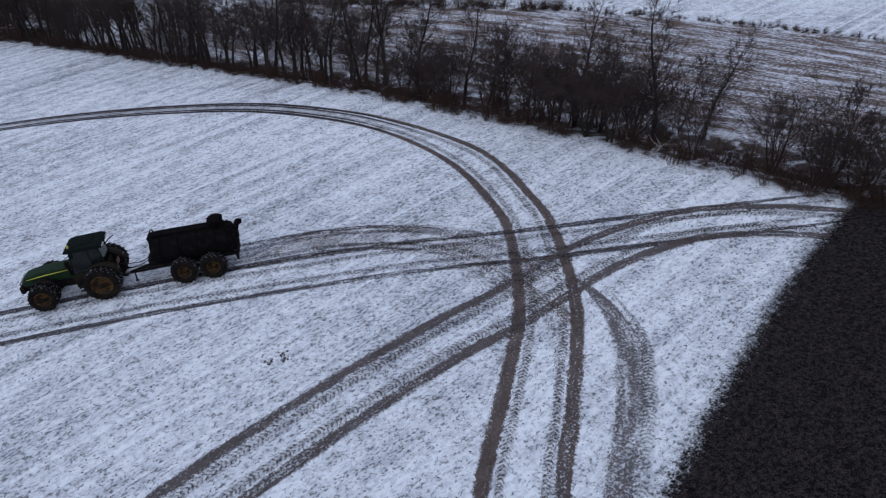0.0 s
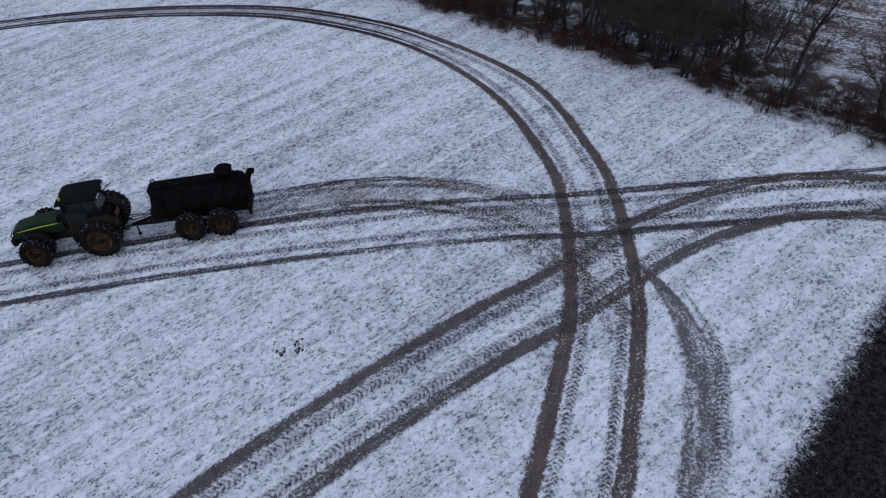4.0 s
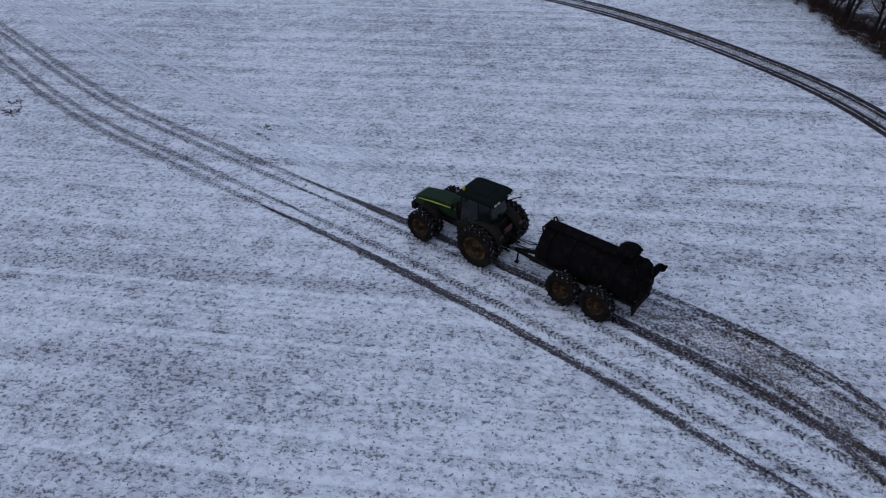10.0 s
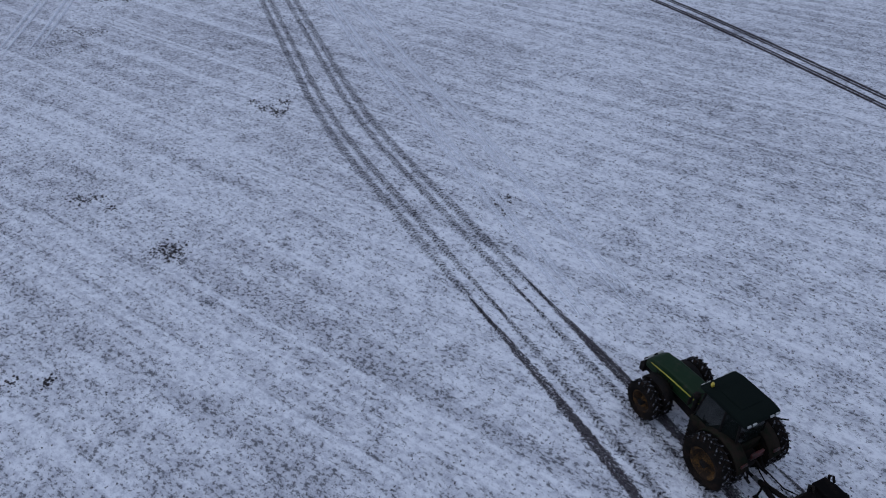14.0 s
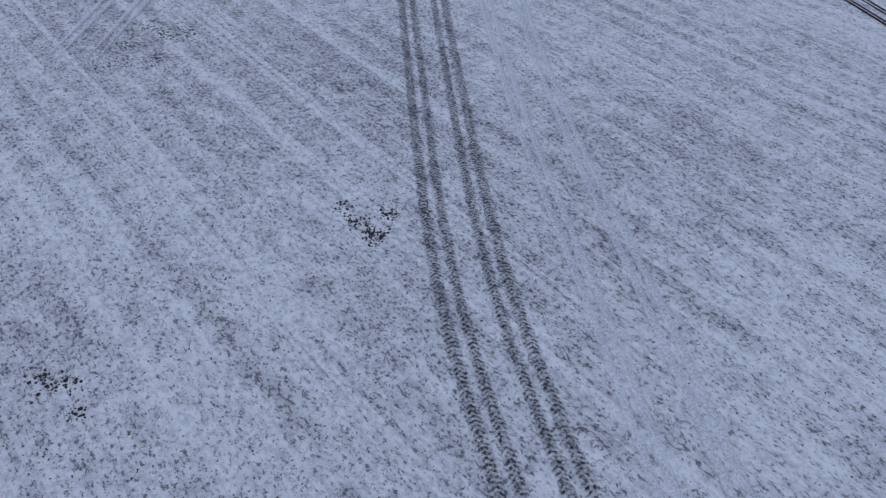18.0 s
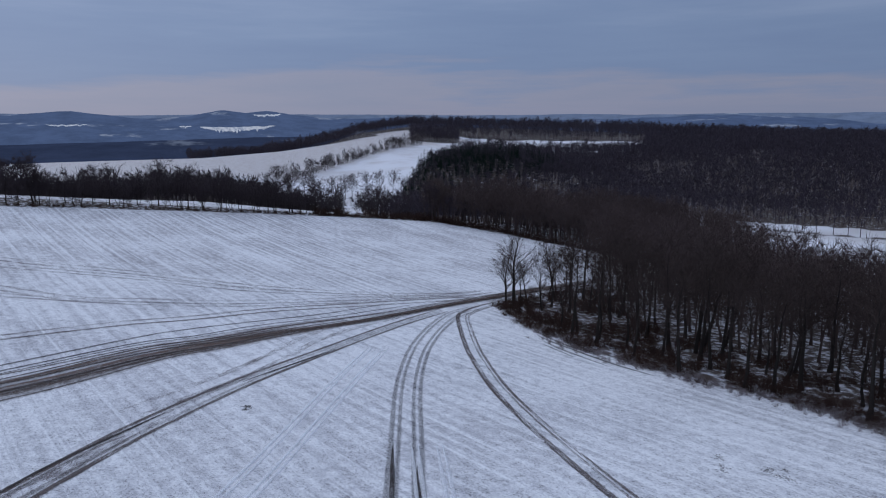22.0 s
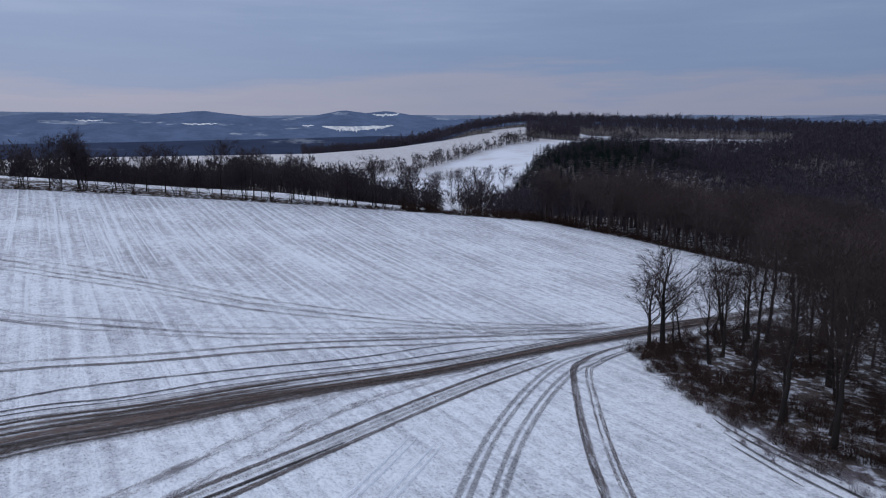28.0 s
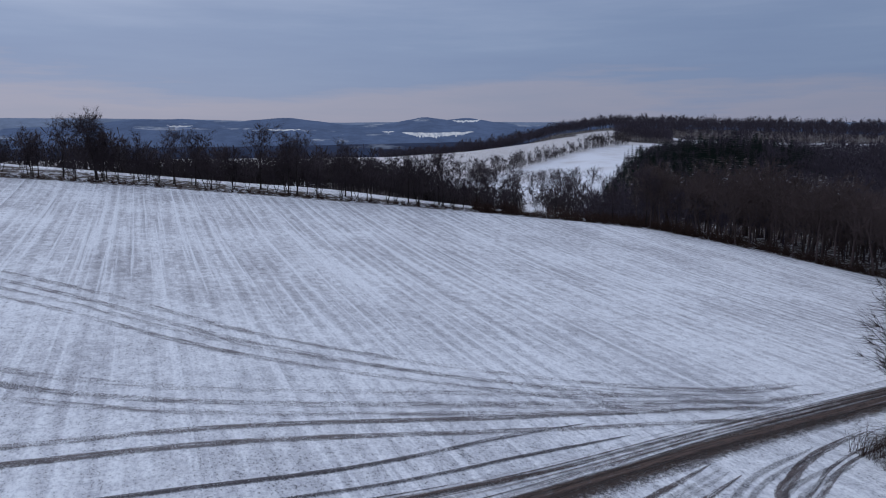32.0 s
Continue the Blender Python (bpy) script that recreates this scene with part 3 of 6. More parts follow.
wheel_pass([(-40, -9), (-28, -3), (-16, 3), (-6.5, 7.3), (0.5, 9.7), (6.4, 11.3), (10.5, 12), (14, 13), (17.9, 13.8), (21.8, 13.8), (24.8, 13.1), (28.6, 10.8), (34, 6)], M_MUD_SOFT, M_TREAD, outer=1.55, inner=0.82, width=0.85)
# the marks behind the tractor, out of its tight turn
ribbon("wheel_track", curve_through([(12.6, 9.0), (12.6, 13.0), (11.8, 16.5), (10.0, 19.8), (7.0, 22.4), (3.0, 24.2), (-3.0, 25.6)]), 0, 4.6, M_MUD_TAN, "thin brown smear of mud on trampled snow", "wheel track", 6, 5.0)
wheel_pass([(9.6, 20.5), (6.4, 22.8), (3.0, 24.2), (-1.5, 25.3), (-6.0, 26.2), (-9.0, 26.7)], M_MUD_WORN, M_TREAD_DARK, outer=1.3, inner=0.72, width=0.62, print_width=0.5)
wheel_pass([(13.2, 12.0), (12.4, 16.0), (10.8, 19.2), (8.0, 21.8), (4.5, 23.6)], M_MUD_FAINT, M_TREAD_LIGHT, outer=1.3, inner=0.72, width=0.8)
ribbon("wheel_track", curve_through([(5, -4.5), (8.5, -0.5), (11.3, 2.5), (12.9, 4.7), (14, 6.2), (14.6, 8.1), (14.9, 10.1), (14.8, 12.5)]), 0, 1.9, M_MUD_LIGHT, "broad swath of trodden mud and snow", "wheel track")
ribbon("tread_track", curve_through([(5.6, -5), (9.2, -1), (12.1, 2.2), (13.7, 4.4), (14.8, 6.0), (15.4, 8.0), (15.7, 10.1)]), 0, 0.8, M_TREAD_LIGHT, "tyre tread print with chevrons in the snow", "wheel track")
ribbon("wheel_track", curve_through([(3.6, -4), (6.6, 0.6), (9.9, 5.6), (11.1, 7.8), (11.9, 10.7), (11.3, 12.8), (10.4, 15), (9.6, 17)]), 0, 1.5, M_MUD_FAINT, "scuffed trail of snow and mud", "wheel track")
ribbon("wheel_track", curve_through([(-78, -3), (-84.5, 0.9), (-99.4, 10.0), (-114.4, 18.5), (-127.9, 26.7), (-138, 33.8)]), 0, 3.4, M_MUD_FAINT, "smear of mud between the wheel tracks", "wheel track", taper=16.0)
wheel_pass([(-84.5, 0.9, 1.6, 0.9), (-99.4, 10.0, 1.6, 0.9), (-114.4, 18.5, 1.65, 0.9), (-127.9, 26.7, 1.55, 0.85), (-136.3, 32.4, 1.6, 0.8), (-149.3, 42.9, 1.4, 0.8), (-162.4, 55.5, 1.2, 0.75), (-179.2, 72.3, 1.15, 0.7), (-192.0, 87.0, 1.1, 0.7)],
           M_MUD_SOFT, M_TREAD_LIGHT, outer=1.3, inner=0.5)
wheel_pass([(-140, 30), (-155, 44.1), (-173.1, 57.4), (-187.5, 74.7), (-198, 90)], M_MUD_FAINT, None, outer=1.5, width=1.7)
wheel_pass([(-290, -60), (-262, -25), (-245.9, 1.1), (-231.8, 28), (-217.1, 51.7), (-209.4, 77.3), (-209.2, 95.8), (-214, 108)], M_MUD_FAINT, None, outer=1.5, width=1.7)
wheel_pass([(-283, -63), (-256, -28), (-240.5, -1.5), (-227, 26), (-213.5, 50.5), (-207.2, 77), (-208.5, 95.8), (-213, 107)], M_MUD_FAINT, None, outer=1.3, width=1.5)
wheel_pass([(-235, -30), (-222, -5), (-206.5, 15.7), (-203.6, 29.5), (-201.2, 47.0), (-204.3, 75.1), (-208, 100)], M_MUD_FAINT, None, outer=1.5, width=1.7)
wheel_pass([(-226, -30), (-214, -5), (-204.5, 17.7), (-200.6, 30.5), (-198.7, 48.0), (-202.3, 75.1), (-207, 99)], M_MUD_FAINT, None, outer=1.1, width=1.4)
wheel_pass([(-172, -2), (-184.2, 24.0), (-188.2, 37.4), (-194, 52.6), (-198.8, 73.8), (-205, 98)], M_MUD_LIGHT, None, outer=1.35, width=1.1)
LANE = curve_through([(-120, -40), (-133, -12), (-144, 6), (-154, 18.5), (-163.5, 29.8), (-172.5, 44), (-184.5, 63.4), (-201, 92), (-210.5, 109.5), (-222.5, 130), (-233, 149), (-246, 176)], 1.5)
lane_bed = curve_through([(-122.7, -38.4, 13), (-140.7, -4.4, 13), (-153.6, 15.5, 12.5), (-166.0, 30.5, 11.5), (-170.8, 40.1, 10.5), (-177.4, 51.3, 9.0), (-187.1, 70.6, 6.4), (-199.3, 90.8, 5.6),
                          (-210.2, 110.3, 6.6), (-222.5, 132.0, 7), (-233.0, 151.0, 7), (-246.0, 178.0, 7)], 1.5)
ribbon("farm_lane", lane_bed[:, :2], 0, lane_bed[:, 2], M_ROAD, "rutted muddy brown farm lane through the snow", "farm lane", 8, 0)
lane_core = curve_through([(-166.5, 31.0, 3.0), (-171.6, 39.9, 4.4), (-174.5, 46.2, 4.6), (-179.8, 57.8, 4.8), (-184.0, 67.0, 5.0), (-190.5, 77.5, 4.8), (-198.3, 89.8, 5.8),
                           (-210.2, 110.3, 5.8), (-222.5, 132.0, 5.6)], 1.5)
ribbon("farm_lane", lane_core[:, :2], 0, lane_core[:, 2], M_LANE_BED, "churned brown mud along the middle of the farm lane", "farm lane", 8, 12.0)
# wheel strands worn into the lane, weaving from side to side
strand_rng = np.random.default_rng(12)
for strand in (-0.42, -0.30, -0.18, -0.05, 0.20, 0.42):
    weave = np.interp(np.arange(len(lane_bed)), np.linspace(0, len(lane_bed), 9), strand + strand_rng.normal(0, 0.05, 9))
    worn = int(strand_rng.uniform(0.42, 0.52) * len(lane_bed))
    ribbon("rut", lane_bed[:worn, :2], (weave * lane_bed[:, 2])[:worn], float(strand_rng.uniform(0.4, 0.8)), M_MUD_WORN if strand_rng.random() < 0.55 else M_MUD_SOFT, "dark wheel strand worn into the muddy lane", "rut", 4, 22.0)
# single ruts that run beside the lane and into it
for rut_line, rut_width in (([(-135, -20), (-158, 8), (-174.1, 27.6), (-179.2, 35.4), (-185.0, 49.3), (-189.8, 61.3), (-195.7, 71.5), (-199.5, 79)], 0.75),
                            ([(-133, -22), (-156, 9), (-171.3, 28.6), (-175.2, 37.7), (-181.0, 47.4), (-187.5, 63), (-192.6, 72.5), (-197.5, 82)], 0.6),
                            ([(-130, -20), (-151, 11), (-168.2, 29.7), (-173.0, 40.0), (-179.1, 50.3), (-186.5, 66.0), (-192, 77)], 0.6),
                            ([(-126, -20), (-146, 11), (-162.5, 31.9), (-166.0, 37.7), (-171.0, 46.9), (-178, 59), (-186, 74)], 0.7)):
    ribbon("rut", curve_through(rut_line), 0, rut_width, M_MUD_WORN if rut_line[-1][0] < -197 else M_MUD_SOFT, "deep wet rut along the farm lane", "rut")
for wet_line in ([(-118, 18.9), (-120.3, 20.2), (-126.6, 23.9), (-135.9, 31.0), (-139, 33.4)], [(-149, 42.6), (-151.7, 45.2), (-157.5, 51.4), (-164, 58.2)], [(-124, 55.4), (-122.2, 54.8), (-112, 51.6), (-104, 48.8), (-101, 47.7)], [(-118, 56.0), (-116.3, 55.4), (-108.6, 53.1), (-103.4, 51.5), (-99, 50.1)]):
    ribbon("rut", curve_through(wet_line), 0, 0.6, M_WET, "short black wet stretch of the wheel track", "rut")
ribbon("manure_strip", curve_through([(41, 1.5), (34, -1.5), (28, -4.3), (23, -7), (18, -9.8), (8, -16), (-4, -24)]), 0, 24.0, M_MANURE, "dark strip of freshly spread manure on snow", "manure", 10, 0)
# two more strips end out in the field
ribbon("manure_strip", curve_through([(-64, -14), (-70, -7), (-77, 1.2), (-83, 8.2)]), 0, 5.2, M_MANURE, "dark brown end of a spread manure strip on snow", "manure", 10, 4.0)
ribbon("manure_strip", curve_through([(-70, -16), (-78, -8), (-86, 0.5), (-90, 4.6)]), 0, 3.2, M_MANURE, "narrow dark strip of spread manure on snow", "manure", 8, 3.0)

# ---- trees, brush and woods ----
rng = np.random.default_rng(7)


def fast_mesh(name, verts, tris, material):
    """A mesh of triangles out of arrays."""
    me = bpy.data.meshes.new(name)
    me.vertices.add(len(verts))
    me.vertices.foreach_set("co", np.asarray(verts, np.float32).reshape(-1))
    n = len(tris)
    me.loops.add(n * 3)
    me.loops.foreach_set("vertex_index", np.asarray(tris, np.int32).reshape(-1))
    me.polygons.add(n)
    me.polygons.foreach_set("loop_start", np.arange(0, n * 3, 3, dtype=np.int32))
    me.polygons.foreach_set("loop_total", np.full(n, 3, np.int32))
    me.materials.append(material)
    me.update(calc_edges=True)
    me.validate()
    return me


class Branches:
    """Gathers tapered limbs as triangles."""

    def __init__(self):
        self.v, self.t = [], []

    def limb(self, path, radii, sides):
        path = [np.asarray(p, float) for p in path]
        start = len(self.v)
        for i, (p, r) in enumerate(zip(path, radii)):
            d = path[min(i + 1, len(path) - 1)] - path[max(i - 1, 0)]
            d = d / (np.linalg.norm(d) + 1e-9)
            a = np.cross(d, (0.3, 0.9, 0.1) if abs(d[2]) > 0.8 else (0, 0, 1.0))
            a /= np.linalg.norm(a) + 1e-9
            b = np.cross(d, a)
            if i == len(path) - 1:
                self.v.append(p)
                break
            for k in range(sides):
                w = 2 * math.pi * k / sides
                self.v.append(p + r * (math.cos(w) * a + math.sin(w) * b))
        rings = len(path) - 1
        for i in range(rings):
            for k in range(sides):
                a, b = start + i * sides + k, start + i * sides + (k + 1) % sides
                if i == rings - 1:
                    self.t.append((a, b, start + rings * sides))
                else:
                    self.t += [(a, b, b + sides), (a, b + sides, a + sides)]

    def twig(self, a, b, width, r):
        """The thinnest shoots: one sliver each."""
        n = len(self.v)
        d = np.asarray(b, float) - a
        side = np.cross(d, r.normal(0, 1, 3))
        side *= width / (np.linalg.norm(side) + 1e-9)
        self.v += [a - side, a + side, np.asarray(b, float)]
        self.t.append((n, n + 1, n + 2))

    def data(self):
        return np.array(self.v), np.array(self.t)


def grow(r, at, way, length, bend, steps):
    """A wandering way out from a place."""
    path, d = [np.array(at, float)], np.array(way, float)
    for _ in range(steps):
        d = d + r.normal(0, bend, 3) + np.array([0, 0, 0.06])
        d /= np.linalg.norm(d)
        path.append(path[-1] + d * length / steps)
    return path


def make_tree(seed, tall, stems=1, limbs=20, twigs=4, low=0.3, spread_out=0.34, fine=True, shoot=0.010, girth=1.0, dome=False, vase=False, reach=1.0):
    """A leafless tree: its trunk, and its crown of limbs, boughs and twigs."""
    r = np.random.default_rng(seed)
    trunk, crown = Branches(), Branches()
    for stem in range(stems):
        lean = r.normal(0, 0.05 if stems == 1 else 0.24, 2)
        h = tall * (1 if stem == 0 else r.uniform(0.65, 0.95))
        base = (0.0, 0.0, -0.3) if stems == 1 else (*r.normal(0, 0.25, 2), -0.3)
        spine = grow(r, base, (lean[0], lean[1], 1.0), h, 0.085, 9)
        r0 = 0.016 * girth * h * (1.0 if stems == 1 else 0.7) + 0.03
        radii = [r0 * (1.35 if i == 0 else 1.0) * (1 - 0.93 * (i / 9) ** 0.9) for i in range(10)]
        trunk.limb(spine, radii, 6)
        for k in range(limbs):
            f = low + (0.97 - low) * (k + r.uniform(0, 1)) / limbs
            seg = f * 9
            i = min(8, int(seg))
            at = spine[i] + (spine[i + 1] - spine[i]) * (seg - i)
            turn = 2.4 * k + r.uniform(-0.5, 0.5)
            rise = r.uniform(0.35, 0.8) + 0.7 * f
            way = np.array([math.cos(turn), math.sin(turn), rise])
            way /= np.linalg.norm(way)
            length = h * spread_out * (0.50 + 0.55 * math.sin(2.7 * (f - low) / (1 - low) + 0.35) if dome else 1.15 - 0.75 * f) * r.uniform(0.7, 1.25)
            if vase:
                way = np.array([math.cos(turn), math.sin(turn), r.uniform(0.7, 1.5) + 0.5 * f])
                way /= np.linalg.norm(way)
                length = h * (1.06 - f) * r.uniform(0.6, 0.95) * spread_out * 2.4
            lr = max(0.018, radii[i] * 0.5)
            bough = grow(r, at, way, length, 0.18, 4)
            crown.limb(bough if fine else bough[::2], [lr, lr * 0.75, lr * 0.5, lr * 0.3, 0] if fine else [lr, lr * 0.5, 0], 4 if fine else 3)
            for m in range(6 if fine else 4):
                g = 0.2 + 0.8 * (m + r.uniform(0, 1)) / 6
                j = min(3, int(g * 4))
                p = bough[j] + (bough[j + 1] - bough[j]) * (g * 4 - j)
                out = (bough[j + 1] - bough[j])
                out = out / np.linalg.norm(out) + r.normal(0, 0.55, 3) + np.array([0, 0, 0.25])
                out /= np.linalg.norm(out)
                sub = length * r.uniform(0.25, 0.5)
                branch = grow(r, p, out, sub, 0.2, 2)
                if fine:
                    crown.limb(branch, [lr * 0.34, lr * 0.22, 0], 3)
                else:
                    crown.limb([branch[0], branch[2]], [lr * 0.4, 0], 3)
                for _ in range(twigs):
                    q = branch[r.integers(0, 2)] * 0.4 + branch[2] * 0.6
                    tip = out + r.normal(0, 0.6, 3)
                    tip /= np.linalg.norm(tip)
                    crown.twig(q, q + tip * sub * reach * r.uniform(0.5, 1.1), max(shoot, lr * 0.16), r)
    return trunk, crown


def tree_kind(name, label, category, group, seed, twig=M_TWIG, **shape):
    """A tree to be copied: an empty at its foot with a trunk and a crown."""
    trunk, crown = make_tree(seed, **shape)
    root = tagged(new(name), label, category, group)
    for piece, gathered, material in (("trunk", trunk, M_BARK), ("crown", crown, twig)):
        v, t = gathered.data()
        new(piece, fast_mesh(piece, v, t, material)).parent = root
    return root


KINDS = {
    "wood": [tree_kind("bare_tree", "tall leafless hardwood tree with a slim dark trunk", "tree", "trees of the woodlot", 11 + i, tall=h, limbs=l, twigs=8, low=lo, spread_out=sp, girth=1.35, shoot=0.018, dome=True, reach=1.4)
             for i, (h, l, lo, sp) in enumerate([(16, 20, 0.38, 0.30), (18, 18, 0.45, 0.26), (14, 20, 0.30, 0.34), (17, 22, 0.42, 0.28), (12, 18, 0.28, 0.34)])],
    "hedge": [tree_kind("hedgerow_tree", "leafless hedgerow tree with many thin branches", "tree", "trees of the hedgerow", 31 + i, tall=h, stems=s, limbs=l, twigs=t, low=lo, spread_out=sp, shoot=0.011, reach=1.2, vase=v)
              for i, (h, s, l, t, lo, sp, v) in enumerate([(10, 1, 22, 12, 0.24, 0.34, False), (6.5, 2, 13, 13, 0.16, 0.44, True), (5.5, 3, 10, 12, 0.12, 0.44, True), (12, 1, 24, 12, 0.28, 0.30, False), (4.5, 3, 9, 12, 0.10, 0.48, True)])],
    "row": [tree_kind("hedgerow_tree", "leafless tree in the hedgerow across the field", "tree", "trees of the far hedgerow", 41 + i, tall=h, stems=s, limbs=l, twigs=16, low=0.36, spread_out=0.40, shoot=0.023, dome=True, reach=1.2, twig=M_ROWTWIG)
            for i, (h, s, l) in enumerate([(11, 1, 22), (10, 2, 13), (12.5, 1, 22), (8.5, 2, 12)])],
    "great": [tree_kind("great_tree", "very tall leafless tree with a dense rounded crown", "tree", "", 57, tall=20, limbs=64, twigs=26, low=0.38, spread_out=0.38, shoot=0.022, girth=1.6, dome=True, reach=0.8, twig=M_ROWTWIG)],
    "lone": [tree_kind("spreading_tree", "broad leafless tree with a rounded open crown", "tree", "", 54, tall=12.5, limbs=24, twigs=13, low=0.30, spread_out=0.36, girth=1.7, shoot=0.010, vase=True, reach=1.0)],
}
used = {key: [False] * len(kinds) for key, kinds in KINDS.items()}


def plant(kind, which, x, y, scale=1.0, sink=0.0):
    """Stands the first of a kind in its place, then copies of it."""
    proto = KINDS[kind][which]
    m = Matrix.Translation(ground_point(x, y, -sink)) @ pose(0, 0, 0, 0, 0, float(rng.uniform(0, 360))) @ Matrix.Scale(scale, 4)
    if not used[kind][which]:
        used[kind][which] = True
        proto.matrix_basis = m
        return proto
    ob = copy_thing(proto, pose(0, 0, 0))
    ob.matrix_basis = m
    return ob


def scatter(count, low_x, high_x, low_y, high_y, keep, apart):
    """Random places of the plan that keep() allows, not too near one another."""
    cells, out = {}, []
    for _ in range(count * 40):
        if len(out) >= count:
            break
        x, y = float(rng.uniform(low_x, high_x)), float(rng.uniform(low_y, high_y))
        if not keep(x, y):
            continue
        c = (int(x // apart), int(y // apart))
        if any(math.hypot(x - a, y - b) < apart for i in (-1, 0, 1) for j in (-1, 0, 1) for a, b in cells.get((c[0] + i, c[1] + j), ())):
            continue
        cells.setdefault(c, []).append((x, y))
        out.append((x, y))
    return out


def hedge_x(y):
    return float(np.interp(y, HEDGE_Y, HEDGE_X))


def wood_y(x):
    return float(np.interp(x, WOOD_X, WOOD_Y))


def lane_gap(x, y):
    return float(np.min(np.hypot(LANE[:, 0] - x, LANE[:, 1] - y)))


# the hedge beside the first turn
for x, y in scatter(165, -30, 50, -25, 112, lambda x, y: 1.2 < x - hedge_x(y) < 10.5 and (y > 30 or rng.random() < 0.5), 1.6):
    tall = rng.random() < (0.8 if y > 52 else 0.12)
    plant("hedge", int(rng.choice([0, 3])) if tall else int(rng.choice([1, 2, 4])), x, y, float(rng.uniform(0.8, 1.2)), 0.1)

# the lone trees at the lane's corner, then the margin of the woodlot
plant("lone", 0, -196.5, 106.0, 1.27)
plant("lone", 0, -198.1, 104.7, 0.92)
for x, y, k, s in ((-197.5, 108.2, 1, 0.48), (-201.9, 112.1, 3, 0.52), (-207.3, 120.9, 3, 0.62), (-209.3, 124.0, 1, 0.60), (-199.7, 121.0, 3, 0.70), (-206.9, 127.2, 0, 0.72), (-191.0, 110.0, 2, 0.8), (-195.0, 114.5, 3, 0.75)):
    plant("wood", k, x, y, s)
EDGE_TREES = scatter(140, -250, -15, 96, 180, lambda x, y: wood_y(x) + 1.5 < y < wood_y(x) + 34 and lane_gap(x, y) > (10.5 if y < 132 else 7.5) and inside_wood(x, y) > 0.9 and not (x < -176 and y < 114), 3.5)
for x, y in EDGE_TREES:
    plant("wood", int(rng.integers(0, 5)), x, y, float(rng.uniform(0.75, 1.05)))

# the hedgerow along the far side of the field
plant("great", 0, -334.5, -9.5, 0.70)
ROW_Y, ROW_X = (-130, -30, 100, 140, 165, 190, 215), (-324, -329, -341, -344, -325, -293, -265)
for y in np.concatenate([np.arange(-95, 95, 1.85), np.arange(95, 150, 6.0)]):
    y = float(y + rng.uniform(-2.5, 2.5))
    x = float(np.interp(y, ROW_Y, ROW_X)) - float(rng.uniform(0.5, 7))
    big = rng.random() < 0.6
    plant("row", int(rng.integers(0, 4)), x, y, float(rng.uniform(0.82, 1.15) if big else rng.uniform(0.45, 0.85)))

# young trees at the foot of the far meadow
for k in range(8):
    f = k / 7
    plant("row", int(rng.choice([0, 2])), -601 + 16 * f + float(rng.uniform(-5, 5)), 128 + 66 * f + float(rng.uniform(-3, 3)), float(rng.uniform(1.0, 1.5)))


def tiled(name, templates, places, material, label, category):
    """Many plants as one object: each is one of a few shapes, turned and scaled."""
    vs, ts, n = [], [], 0
    for k, (x, y, s) in enumerate(places):
        v, t = templates[int(rng.integers(0, len(templates)))]
        w = float(rng.uniform(0, 2 * math.pi))
        c, d = math.cos(w) * s, math.sin(w) * s
        vs.append(np.column_stack([v[:, 0] * c - v[:, 1] * d + x, v[:, 0] * d + v[:, 1] * c + y, v[:, 2] * s]))
        ts.append(t + n)
        n += len(v)
    zs = height(np.array([p[0] for p in places]), np.array([p[1] for p in places]))
    for v, z in zip(vs, zs):
        v[:, 2] += z
    return tagged(new(name, fast_mesh(name, np.concatenate(vs), np.concatenate(ts), material)), label, category, kind="stuff")


def joined(trunk, crown):
    (v, t), (w, u) = trunk.data(), crown.data()
    return np.concatenate([v, w]), np.concatenate([t, u + len(v)])


LIGHT = [joined(*make_tree(70 + i, tall=h, limbs=15, twigs=7, low=lo, spread_out=0.36, fine=False, shoot=0.050, dome=True, reach=1.5)) for i, (h, lo) in enumerate(((15, 0.40), (17, 0.30), (13, 0.22), (16, 0.36)))]
deep = scatter(1000, -300, -10, 125, 226, lambda x, y: y > wood_y(x) + 32 and y < 211 + 0.05 * (x + 200) and lane_gap(x, y) > (11.5 if y < 178 else 7) and x > -207 - max(0, y - 112) * 0.95 and y > 60, 4.6)
deep += scatter(470, -372, -262, 140, 260, lambda x, y: inside_wood(x, y) > 0.9 or y > 215, 3.3)
tiled("woodlot", LIGHT, [(x, y, float(rng.uniform(0.8, 1.12)) * (0.9 if y > 185 and x < -150 else 1.12 if y > 175 else 1.0)) for x, y in deep], M_WOODS, "dense stand of leafless grey-brown trees", "woods")


def spiky(seed, tall, boughs, width):
    """A far bare tree: a stem, boughs and a rounded crown of twigs, some of them thickest where they end in spray."""
    r = np.random.default_rng(seed)
    b = Branches()
    b.limb([(0, 0, -0.5), (0, 0, tall * 0.8)], [0.22, 0], 3)
    mid, size = np.array([0, 0, tall * 0.64]), tall * np.array([0.27, 0.27, 0.35]) * r.uniform(0.9, 1.1, 3)
    for k in range(boughs):
        d = r.normal(0, 1, 3) + np.array([0, 0, 0.25])
        d /= np.linalg.norm(d)
        end = mid + d * size * r.uniform(0.45, 0.75)
        b.twig(np.array([0, 0, min(tall * r.uniform(0.25, 0.6), end[2] - 0.3)]), end, width * 0.8, r)
        for m in range(5):
            e = d + r.normal(0, 0.5, 3)
            e /= np.linalg.norm(e)
            tip = mid + e * size * r.uniform(0.8, 1.03)
            if m % 2:
                b.twig(tip, end, width, r)
            else:
                b.twig(end, tip, width, r)
    return b.data()


